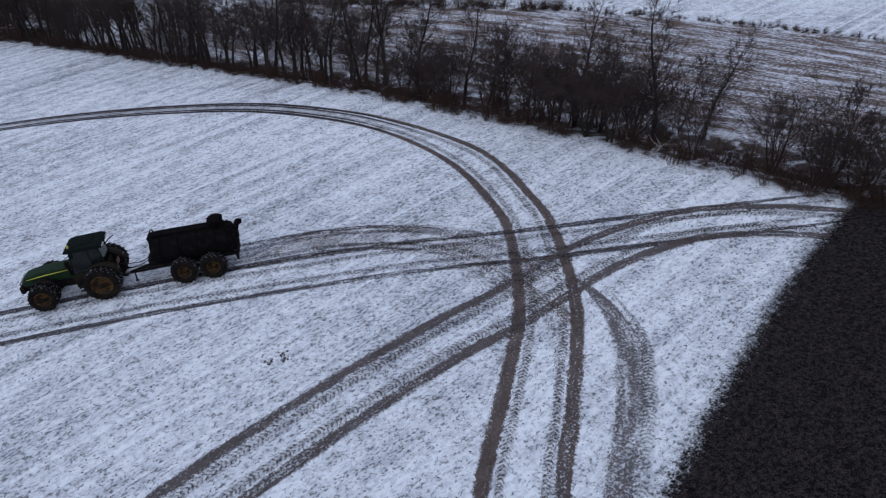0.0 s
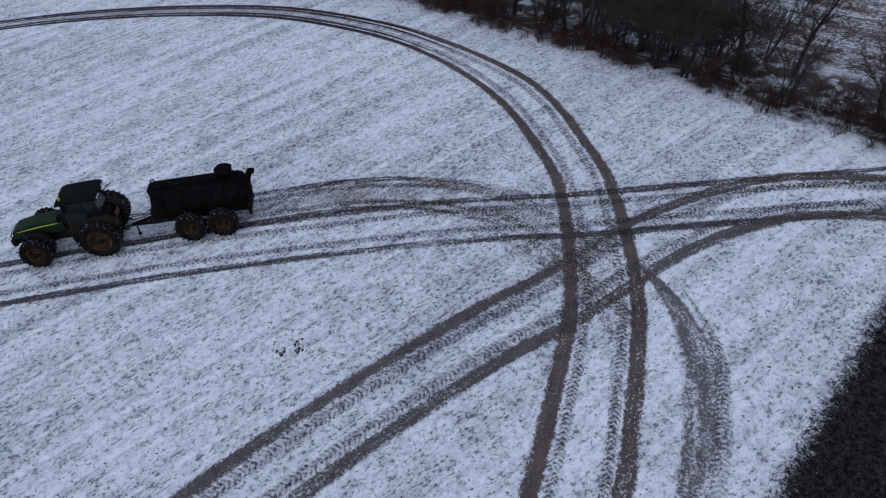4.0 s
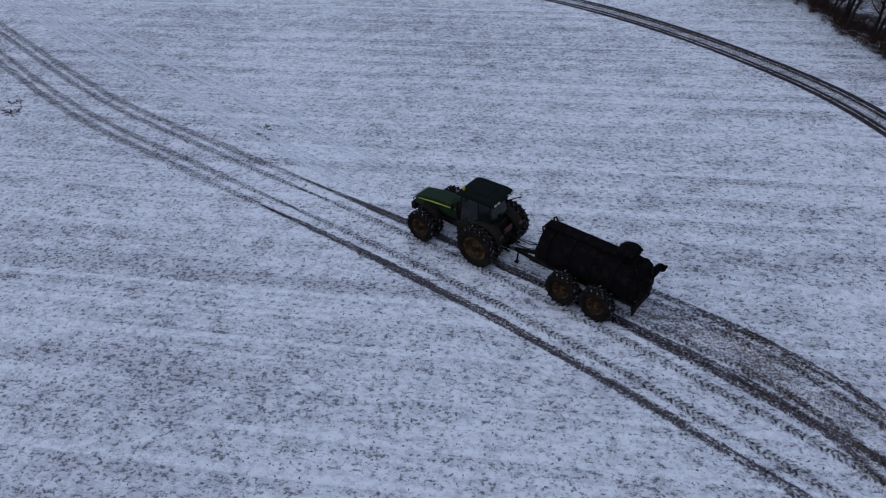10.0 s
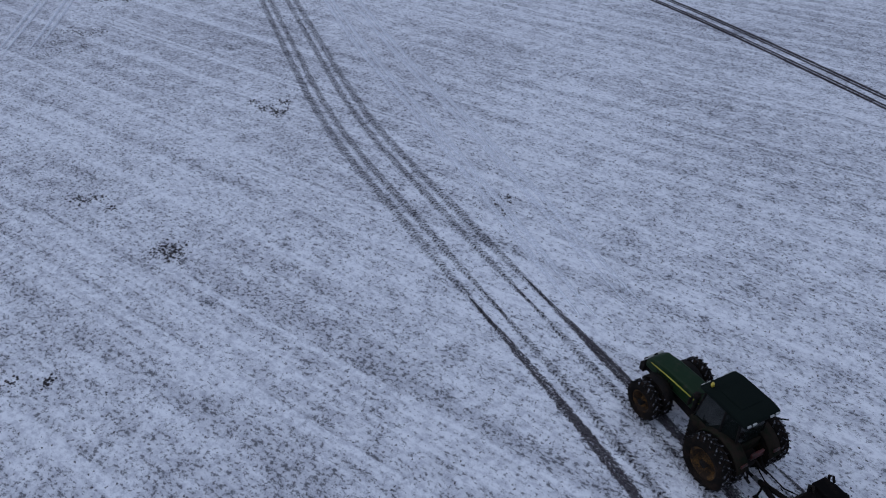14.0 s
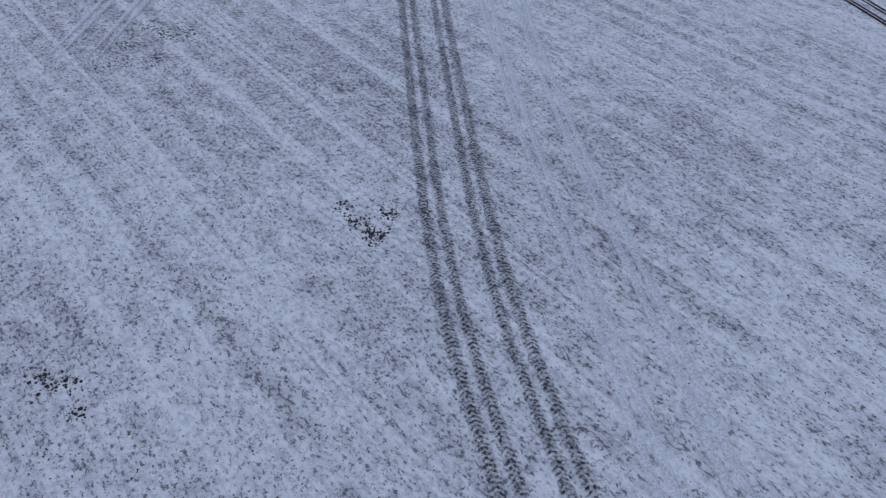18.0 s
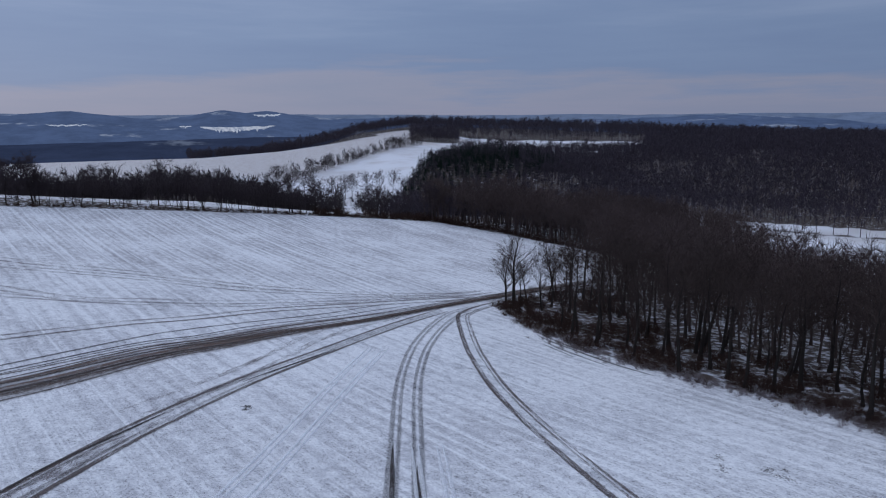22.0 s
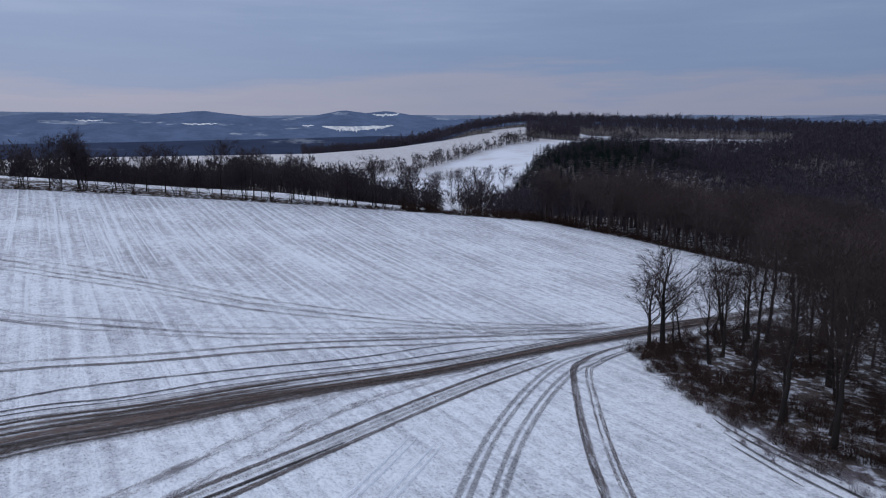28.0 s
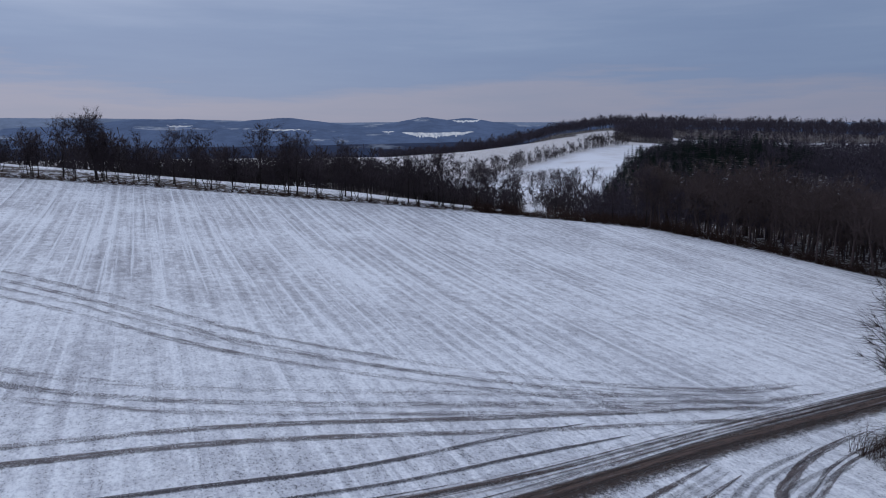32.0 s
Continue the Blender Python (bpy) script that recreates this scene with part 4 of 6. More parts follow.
def conifer(seed, tall):
    """A pine: whorls of drooping boughs round a stem."""
    r = np.random.default_rng(seed)
    b = Branches()
    b.limb([(0, 0, -0.5), (0, 0, tall)], [0.2, 0], 3)
    for k in range(10):
        f = 0.18 + 0.8 * k / 10
        for m in range(6):
            turn = m * 1.047 + k * 0.5 + r.uniform(-0.3, 0.3)
            out = tall * 0.24 * (1.12 - f) * r.uniform(0.7, 1.2)
            at = np.array([0, 0, tall * f])
            b.limb([at, at + np.array([math.cos(turn) * out, math.sin(turn) * out, -tall * 0.03])], [0.55 * (1.2 - f), 0], 3)
    return b.data()


SPIKY = [spiky(90 + i, h, 12, 0.17) for i, h in enumerate((13, 16, 11, 15, 18))]
PINES = [conifer(95 + i, h) for i, h in enumerate((14, 17, 12))]


def on_knoll(x, y):
    return ((x + 590) / 90) ** 2 + ((y - 262) / 85) ** 2 < 1


far_places = scatter(8600, -960, -230, 130, 960, lambda x, y: far_wood(x, y) > 0.6 and math.hypot(x + 60, y - 40) < 1000 and -x + 0.2 * y > 180 and not (on_knoll(x, y) and rng.random() < 0.75) and not (((x + 540) / 26) ** 2 + ((y - 408) / 34) ** 2 < 1 and rng.random() < 0.9) and noise.noise(Vector((x * 0.018, y * 0.018, 7))) > -0.42, 4.2)
tiled("hillside_woods", SPIKY, [(x, y, float(rng.uniform(0.75, 1.2)) * (0.78 if y < 260 and x > -720 else 1.0)) for x, y in far_places], M_FAR, "leafless woods covering the hillside across the valley", "woods")
pine_places = scatter(520, -690, -490, 165, 350, lambda x, y: on_knoll(x, y) and far_wood(x, y) > 0.6, 4.0)
tiled("pine_stand", PINES, [(x, y, float(rng.uniform(0.75, 1.1)) * (0.72 if y < 235 else 1.0)) for x, y in pine_places], M_PINE, "dark green pines standing together on a knoll", "pines")
ridge_places = scatter(5200, -1290, -380, 60, 1250, lambda x, y: far_wood(x, y) > 0.6 and 915 < math.hypot(x + 60, y - 40) < 1230, 4.0)
tiled("ridge_woods", SPIKY, [(x, y, float(rng.uniform(0.9, 1.35))) for x, y in ridge_places], M_FAR, "leafless woods along the top of the ridge", "woods")
scrub_places = scatter(3300, -545, -378, -330, 132, lambda x, y: far_wood(x, y) > 0.5 and noise.noise(Vector((x * 0.02, y * 0.02, 3))) > -0.36, 2.5)
tiled("valley_scrub", SPIKY, [(x, y, float(rng.uniform(0.45, 0.95)) * (1.15 if x > -450 else 1.0)) for x, y in scrub_places], M_SCRUB, "brown leafless scrub and young trees in the valley", "scrub")
divide = []
for y in rng.uniform(110, 330, 420):
    big = rng.random() < 0.25
    divide.append((-float(np.interp(y, (60, 138, 181, 240, 305, 400), (640, 701, 766, 828, 880, 940))) + float(rng.normal(0, 2.0)), float(y), float(rng.uniform(0.7, 1.05) if big else rng.uniform(0.22, 0.5))))
tiled("meadow_hedge", SPIKY, divide, M_SCRUB, "thin hedge of bare trees between two snowy meadows", "hedge")


def bramble(seed, tall, stems, out):
    """A bush of thin arching canes."""
    r = np.random.default_rng(seed)
    b = Branches()
    for _ in range(stems):
        turn, reach = r.uniform(0, 6.28), r.uniform(0.2, 1.0) * out
        foot = r.normal(0, 0.25, 2)
        top = np.array([foot[0] + math.cos(turn) * reach * 0.6, foot[1] + math.sin(turn) * reach * 0.6, tall * r.uniform(0.5, 1.0)])
        tip = top + np.array([math.cos(turn) * reach * 0.5, math.sin(turn) * reach * 0.5, tall * r.uniform(-0.3, 0.15)])
        low = np.array([foot[0], foot[1], -0.1])
        b.twig(low, top, 0.017, r)
        b.twig(top * 0.75 + low * 0.25, tip, 0.014, r)
        b.twig(top, tip + r.normal(0, 0.3, 3), 0.011, r)
    return b.data()


BRAMBLE = [bramble(110 + i, h, n, o) for i, (h, n, o) in enumerate(((1.3, 52, 1.3), (0.9, 46, 1.4), (2.0, 52, 1.2), (0.7, 40, 1.1)))]
brush = scatter(1700, -32, 60, -30, 113, lambda x, y: -0.2 < x - hedge_x(y) < 9 and noise.noise(Vector((x * 0.25, y * 0.25, 1))) > (-0.25 if x - hedge_x(y) < 4 else 0.05), 0.7)
tiled("hedge_brambles", BRAMBLE, [(x, y, float(rng.uniform(0.45, 1.1))) for x, y in brush], M_BRUSH, "rust-brown brambles and dead weeds along the hedge", "brambles")
brush = scatter(2300, -215, -15, 96, 150, lambda x, y: wood_y(x) - 0.3 < y < wood_y(x) + 30 and lane_gap(x, y) > 5 and noise.noise(Vector((x * 0.16, y * 0.16, 5))) > (-0.12 if y - wood_y(x) < 5 else -0.04), 0.9)
brush += [(float(rng.normal(-193, 4.0)), float(rng.normal(103.5, 2.6))) for _ in range(25)]
brush = [(x, y) for x, y in brush if lane_gap(x, y) > 5.5 and y > wood_y(x) - 1.0]
tiled("woodland_brush", BRAMBLE, [(x, y, float(rng.uniform(0.6, 1.6))) for x, y in brush], M_BRUSH, "rust-brown brush and dead stems under the trees", "brush")
margin = []
for y in rng.uniform(-15, 105, 520):
    margin.append((hedge_x(float(y)) + 52.2 - 0.12 * float(y) + float(rng.normal(0, 0.6)), float(y), float(rng.uniform(0.2, 0.5) + (0.9 if y > 66 and rng.random() < 0.5 else 0))))
tiled("margin_weeds", BRAMBLE, margin, M_BRUSH, "brown weeds and low brush along the far edge of the rough field", "weeds")
fringe = [(float(x), wood_y(float(x)) + float(rng.normal(1.2, 1.8)), float(rng.uniform(0.3, 0.75))) for x in rng.uniform(-172, -40, 800)]
tiled("frosted_grass", BRAMBLE, fringe, make_islands("frosted_grass", (0.15, 0.12, 0.12), (0.36, 0.32, 0.33)), "pale frosted dead grass along the wood's edge", "grass")
row = []
for y in rng.uniform(-110, 200, 620):
    x = float(np.interp(y, ROW_Y, ROW_X))
    row.append((x - float(rng.uniform(-1.0, 1.5)), float(y), float(rng.uniform(0.4, 1.0))))
for y in rng.uniform(88, 150, 170):
    row.append((float(np.interp(y, ROW_Y, ROW_X)) - float(rng.uniform(-1.0, 3)), float(y), float(rng.uniform(0.9, 2.0))))
for y in rng.uniform(125, 215, 420):
    row.append((float(np.interp(y, ROW_Y, ROW_X)) - float(rng.uniform(0.0, 9)), float(y), float(rng.uniform(0.8, 1.8))))
tiled("hedgerow_brush", BRAMBLE, row, M_BRUSH, "dark brown brush along the foot of the hedgerow", "brush")

# ---- distance ----


def make_hills(name, near, haze_glow, hazed_col, snow_col, amount, speck=0.02):
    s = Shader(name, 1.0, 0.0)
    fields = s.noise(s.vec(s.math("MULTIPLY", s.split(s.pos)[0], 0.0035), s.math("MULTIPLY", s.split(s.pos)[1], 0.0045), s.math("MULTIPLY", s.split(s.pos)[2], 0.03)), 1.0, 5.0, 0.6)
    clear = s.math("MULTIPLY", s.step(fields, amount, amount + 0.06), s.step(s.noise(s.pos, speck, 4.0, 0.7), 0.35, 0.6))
    hazed_col = s.mix(s.step(s.noise(s.pos, 0.009, 6.0, 0.78), 0.30, 0.70), tuple(c * 0.80 for c in hazed_col), tuple(c * 1.18 for c in hazed_col))
    col = s.mix(s.math("MULTIPLY", clear, 0.6), hazed_col, snow_col)
    # aerial haze is painted: the bluish colour is also made to glow
    s.bsdf.inputs["Emission Strength"].default_value = haze_glow
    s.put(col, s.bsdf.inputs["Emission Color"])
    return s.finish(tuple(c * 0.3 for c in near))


def hills(name, radius, deep, tops, seed, rugged, material, label):
    """A far range: tops are heights by bearing, left of +y."""
    bearings = np.arange(10, 150.01, 0.5)
    noise_1 = np.array([noise.fractal(Vector((b * 0.11, seed, 0)), 0.9, 2.1, 5) for b in bearings])
    crest_z = np.interp(bearings, [b for b, _ in tops], [z for _, z in tops]) + noise_1 * radius * 0.0035 * rugged
    rows = ((0.0, -70.0), (0.35, None), (0.7, None), (1.0, None), (1.25, -60.0))
    verts, faces = [], []
    for k, (f, z) in enumerate(rows):
        for b, c in zip(bearings, crest_z):
            a = radians(b)
            rr = radius + deep * f
            zz = z if z is not None else -70 + (c + 70) * (f ** 0.8) + (noise.noise(Vector((b * 0.4, k * 2.0, seed))) * radius * 0.003 if f < 1 else 0)
            verts.append((-60 - math.sin(a) * rr, 40 + math.cos(a) * rr, zz))
    n = len(bearings)
    for k in range(len(rows) - 1):
        for i in range(n - 1):
            faces.append((k * n + i, k * n + i + 1, (k + 1) * n + i + 1, (k + 1) * n + i))
    tagged(new(name, mesh_of(name, verts, faces, material, True)), label, "hills", kind="structure")


# the blues pale from range to range to paint haze over distance
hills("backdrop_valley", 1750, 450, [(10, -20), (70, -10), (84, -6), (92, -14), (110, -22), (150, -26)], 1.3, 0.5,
      make_hills("hazed_valley_woods", (0.018, 0.024, 0.040), 0.8, (0.030, 0.044, 0.094), (0.20, 0.25, 0.37), 0.60), "dark wooded valley floor in the distance, blue and glowing for painted haze")
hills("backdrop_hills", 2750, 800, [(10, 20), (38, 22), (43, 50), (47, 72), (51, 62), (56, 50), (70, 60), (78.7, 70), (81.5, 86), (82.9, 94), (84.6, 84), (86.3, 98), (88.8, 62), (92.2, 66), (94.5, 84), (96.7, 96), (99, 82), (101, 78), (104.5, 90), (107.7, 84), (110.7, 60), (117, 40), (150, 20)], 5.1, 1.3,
      make_hills("hazed_blue_hills", (0.04, 0.05, 0.08), 0.82, (0.072, 0.112, 0.225), (0.36, 0.43, 0.58), 0.60), "wooded hills with snowy clearings, blue and glowing for painted haze")
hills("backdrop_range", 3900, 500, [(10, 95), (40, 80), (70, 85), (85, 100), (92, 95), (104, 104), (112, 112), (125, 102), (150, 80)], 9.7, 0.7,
      make_hills("hazed_pale_hills", (0.05, 0.07, 0.1), 0.75, (0.14, 0.195, 0.335), (0.42, 0.48, 0.62), 0.66), "range of hills on the horizon, pale blue and glowing for painted haze")

# open snow on the far hillsides, its pale hazy light put in as glow
M_CLEARING = make_hills("glowing_far_snow", (0.5, 0.52, 0.56), 0.62, (0.30, 0.37, 0.52), (0.92, 0.98, 1.10), 0.1, 0.085)


def clearing(low, high, z_low, z_high, seed):
    """A ragged snowy slope across the valley, by its bearings and heights."""
    verts, faces = [], []
    n = 48
    for i in range(n + 1):
        f = i / n
        a = radians(low + (high - low) * f)
        full = math.sin(math.pi * f) ** 0.5
        sag = (z_high - z_low) * 0.35 * (0.5 - abs(f - 0.62))
        top = z_high - sag * 0.8 + noise.noise(Vector((f * 9, seed, 0))) * 4
        bottom = top - (z_high - z_low) * full * (0.45 + 0.9 * abs(noise.noise(Vector((f * 22, seed, 5)))))
        for z, rr in ((bottom, 2725), (top, 2728)):
            verts.append((-60 - math.sin(a) * rr, 40 + math.cos(a) * rr, z))
    for i in range(n):
        faces.append((2 * i, 2 * i + 2, 2 * i + 3, 2 * i + 1))
    tagged(new("backdrop_clearing", mesh_of("backdrop_clearing", verts, faces, M_CLEARING)), "snowy clearing with a painted hazy glow on the far wooded hillside", "clearing", kind="structure")


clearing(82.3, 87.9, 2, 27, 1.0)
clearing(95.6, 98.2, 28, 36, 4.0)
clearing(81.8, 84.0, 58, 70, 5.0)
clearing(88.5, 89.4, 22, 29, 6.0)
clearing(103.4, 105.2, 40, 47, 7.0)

# ---- the tractor and the slurry tanker ----
M_GREEN = plain("green_paint", (0.006, 0.024, 0.006), 0.55, 0.2, vary=0.25, dirt=(0.05, 0.042, 0.03), dirt_at=0.60)
M_GUARD = plain("mud_caked_paint", (0.008, 0.015, 0.007), 0.85, 0.1, vary=0.3, dirt=(0.026, 0.018, 0.013), dirt_at=0.47)
M_STRIPE = plain("yellow_stripe", (0.50, 0.46, 0.04), 0.45, 0.5, vary=0.2)
M_RIM = plain("muddy_yellow_rim", (0.15, 0.075, 0.020), 0.8, 0.15, vary=0.3, dirt=(0.026, 0.016, 0.010), dirt_at=0.47)
M_TYRE = plain("muddy_rubber", (0.010, 0.0085, 0.0075), 0.95, 0.06, vary=0.4, dirt=(0.030, 0.019, 0.013), dirt_at=0.56)
M_LUG = plain("snowy_lugs", (0.012, 0.011, 0.010), 0.95, 0.06, vary=0.4, scale=8.0, dirt=(0.42, 0.42, 0.45), dirt_at=0.585)
M_CHASSIS = plain("black_chassis", (0.009, 0.008, 0.0075), 0.8, 0.12, vary=0.4, dirt=(0.024, 0.016, 0.012), dirt_at=0.55)
M_CABROOF = plain("dusty_roof", (0.006, 0.010, 0.008), 0.85, 0.08, vary=0.3)
M_TANK = plain("tarry_black_steel", (0.005, 0.0043, 0.0045), 0.9, 0.05, vary=0.4, dirt=(0.016, 0.011, 0.009), dirt_at=0.58)
M_RED = plain("red_lamp", (0.10, 0.012, 0.009), 0.45, 0.4, vary=0.3, dirt=(0.03, 0.022, 0.018), dirt_at=0.5)
M_AMBER = plain("amber_lamp", (0.55, 0.42, 0.05), 0.35, 0.5, vary=0.1)
M_STEEL = plain("bare_steel", (0.20, 0.20, 0.20), 0.4, 0.5, metal=0.9, vary=0.3)
M_SEAT = plain("black_seat", (0.02, 0.02, 0.02), 0.8, 0.2)
M_PLATE = plain("pale_plate", (0.45, 0.45, 0.42), 0.6, 0.3, vary=0.15)


def make_glass():
    s = Shader("tinted_glass", 0.12, 0.25)
    s.bsdf.inputs["Transmission Weight"].default_value = 0.12
    s.bsdf.inputs["IOR"].default_value = 1.45
    return s.finish(s.mix(s.noise(s.obj, 2.0, 3.0), (0.006, 0.009, 0.008), (0.014, 0.018, 0.016)))


M_GLASS = make_glass()


def box(bm, centre, size, turn=None, bevel=0.02):
    m = Matrix.Translation(centre) @ (turn.to_4x4() if turn else Matrix.Identity(4)) @ Matrix.Diagonal((*size, 1))
    made = bmesh.ops.create_cube(bm, size=1.0, matrix=m)["verts"]
    if bevel:
        edges = list({e for v in made for e in v.link_edges})
        bmesh.ops.bevel(bm, geom=edges, offset=min(bevel, min(size) * 0.4), segments=2, affect="EDGES", profile=0.6)
    return bm


def prism(bm, outline, low, high, bevel=0.03, taper=1.0):
    """A side outline of (x, z) carried across from y = low to y = high."""
    mid = sum(p[0] for p in outline) / len(outline), sum(p[1] for p in outline) / len(outline)
    a = [bm.verts.new((x, low, z)) for x, z in outline]
    b = [bm.verts.new((mid[0] + (x - mid[0]) * taper, high, mid[1] + (z - mid[1]) * taper)) for x, z in outline]
    bm.faces.new(a), bm.faces.new(b[::-1])
    for i in range(len(a)):
        j = (i + 1) % len(a)
        bm.faces.new((a[j], a[i], b[i], b[j]))
    bmesh.ops.recalc_face_normals(bm, faces=bm.faces[:])
    if bevel:
        edges = list({e for v in a + b for e in v.link_edges})
        bmesh.ops.bevel(bm, geom=edges, offset=bevel, segments=2, affect="EDGES", profile=0.6)
    return bm


def lathe(bm, outline, steps, axis="y", centre=(0, 0, 0), closed=False):
    """Turns an outline of (radius, place along the axis) about that axis."""
    rings = []
    for k in range(steps):
        w = 2 * math.pi * k / steps
        ring = []
        for r, h in outline:
            p = {"y": (r * math.cos(w), h, r * math.sin(w)), "x": (h, r * math.cos(w), r * math.sin(w)), "z": (r * math.cos(w), r * math.sin(w), h)}[axis]
            ring.append(bm.verts.new(Vector(p) + Vector(centre)))
        rings.append(ring)
    n = len(outline)
    for k in range(steps):
        a, b = rings[k], rings[(k + 1) % steps]
        for i in range(n if closed else n - 1):
            j = (i + 1) % n
            bm.faces.new((a[i], a[j], b[j], b[i]))
    if not closed:
        for i in (0, n - 1):
            if outline[i][0] > 1e-4:
                bm.faces.new([r[i] for r in rings])
    bmesh.ops.remove_doubles(bm, verts=bm.verts[:], dist=1e-5)
    bmesh.ops.recalc_face_normals(bm, faces=bm.faces[:])
    return bm


def rod(bm, points, radius, sides=8):
    """A pipe through points."""
    rings = []
    pts = [Vector(p) for p in points]
    for i, p in enumerate(pts):
        d = (pts[min(i + 1, len(pts) - 1)] - pts[max(i - 1, 0)]).normalized()
        a = d.cross(Vector((0, 0, 1)) if abs(d.z) < 0.9 else Vector((1, 0, 0))).normalized()
        b = d.cross(a)
        rings.append([bm.verts.new(p + radius * (math.cos(2 * math.pi * k / sides) * a + math.sin(2 * math.pi * k / sides) * b)) for k in range(sides)])
    for r, q in zip(rings, rings[1:]):
        for k in range(sides):
            bm.faces.new((r[k], r[(k + 1) % sides], q[(k + 1) % sides], q[k]))
    bm.faces.new(rings[0][::-1]), bm.faces.new(rings[-1])
    bmesh.ops.recalc_face_normals(bm, faces=bm.faces[:])
    return bm


def wheel(parent, x, y, radius, rim, width, lugs, out):
    """A farm wheel: dished rim with a hub, tyre and lugs."""
    bm = bmesh.new()
    w = width / 2
    dish = 0.10 * out
    lathe(bm, [(0.0, dish * 0.2), (rim * 0.30, dish * 0.2), (rim * 0.36, -dish * 0.6), (rim * 0.78, -dish), (rim * 0.86, w * 0.55 * out), (rim, w * 0.72 * out),
               (rim + 0.02, w * 0.78 * out), (rim + 0.02, -w * 0.78 * out), (rim * 0.9, -w * 0.7 * out), (rim * 0.78, -dish - 0.03 * out), (0.0, -dish - 0.03 * out)], 28)
    disc = part("wheel", bm, M_RIM, parent, "muddy yellow wheel disc")
    disc.location = (x, y, radius - 0.03)
    bm = bmesh.new()
    lathe(bm, [(rim, -w * 0.75), (rim + 0.03, -w * 0.92), (rim + (radius - rim) * 0.5, -w), (radius - 0.11, -w * 0.93), (radius - 0.055, -w * 0.75), (radius - 0.04, 0),
               (radius - 0.055, w * 0.75), (radius - 0.11, w * 0.93), (rim + (radius - rim) * 0.5, w), (rim + 0.03, w * 0.92), (rim, w * 0.75)], 40, closed=True)
    part("tyre", bm, M_TYRE, disc, "black farm tyre caked with mud")
    bm = bmesh.new()
    for k in range(lugs):
        for side in (-1, 1):
            a = 2 * math.pi * (k + (0.5 if side > 0 else 0)) / lugs
            m = Matrix.Rotation(-a, 4, "Y") @ Matrix.Translation((radius - 0.035, side * w * 0.46, 0)) @ Matrix.Rotation(side * radians(38), 4, "X")
            bmesh.ops.create_cube(bm, size=1.0, matrix=m @ Matrix.Diagonal((0.060, width * 0.62, 0.050, 1)))
    part("tread", bm, M_LUG, disc, "raised tread lugs packed with snow", smooth=False)
    bm = bmesh.new()
    lathe(bm, [(0.0, 0.16 * out), (rim * 0.16, 0.15 * out), (rim * 0.22, 0.05 * out), (rim * 0.27, 0.0)], 16)
    for k in range(8):
        a = k * math.pi / 4
        box(bm, (rim * 0.5 * math.cos(a), -dish * 0.6, rim * 0.5 * math.sin(a)), (0.04, 0.05, 0.04), None, 0)
    part("hub", bm, M_RIM, disc)
    return disc


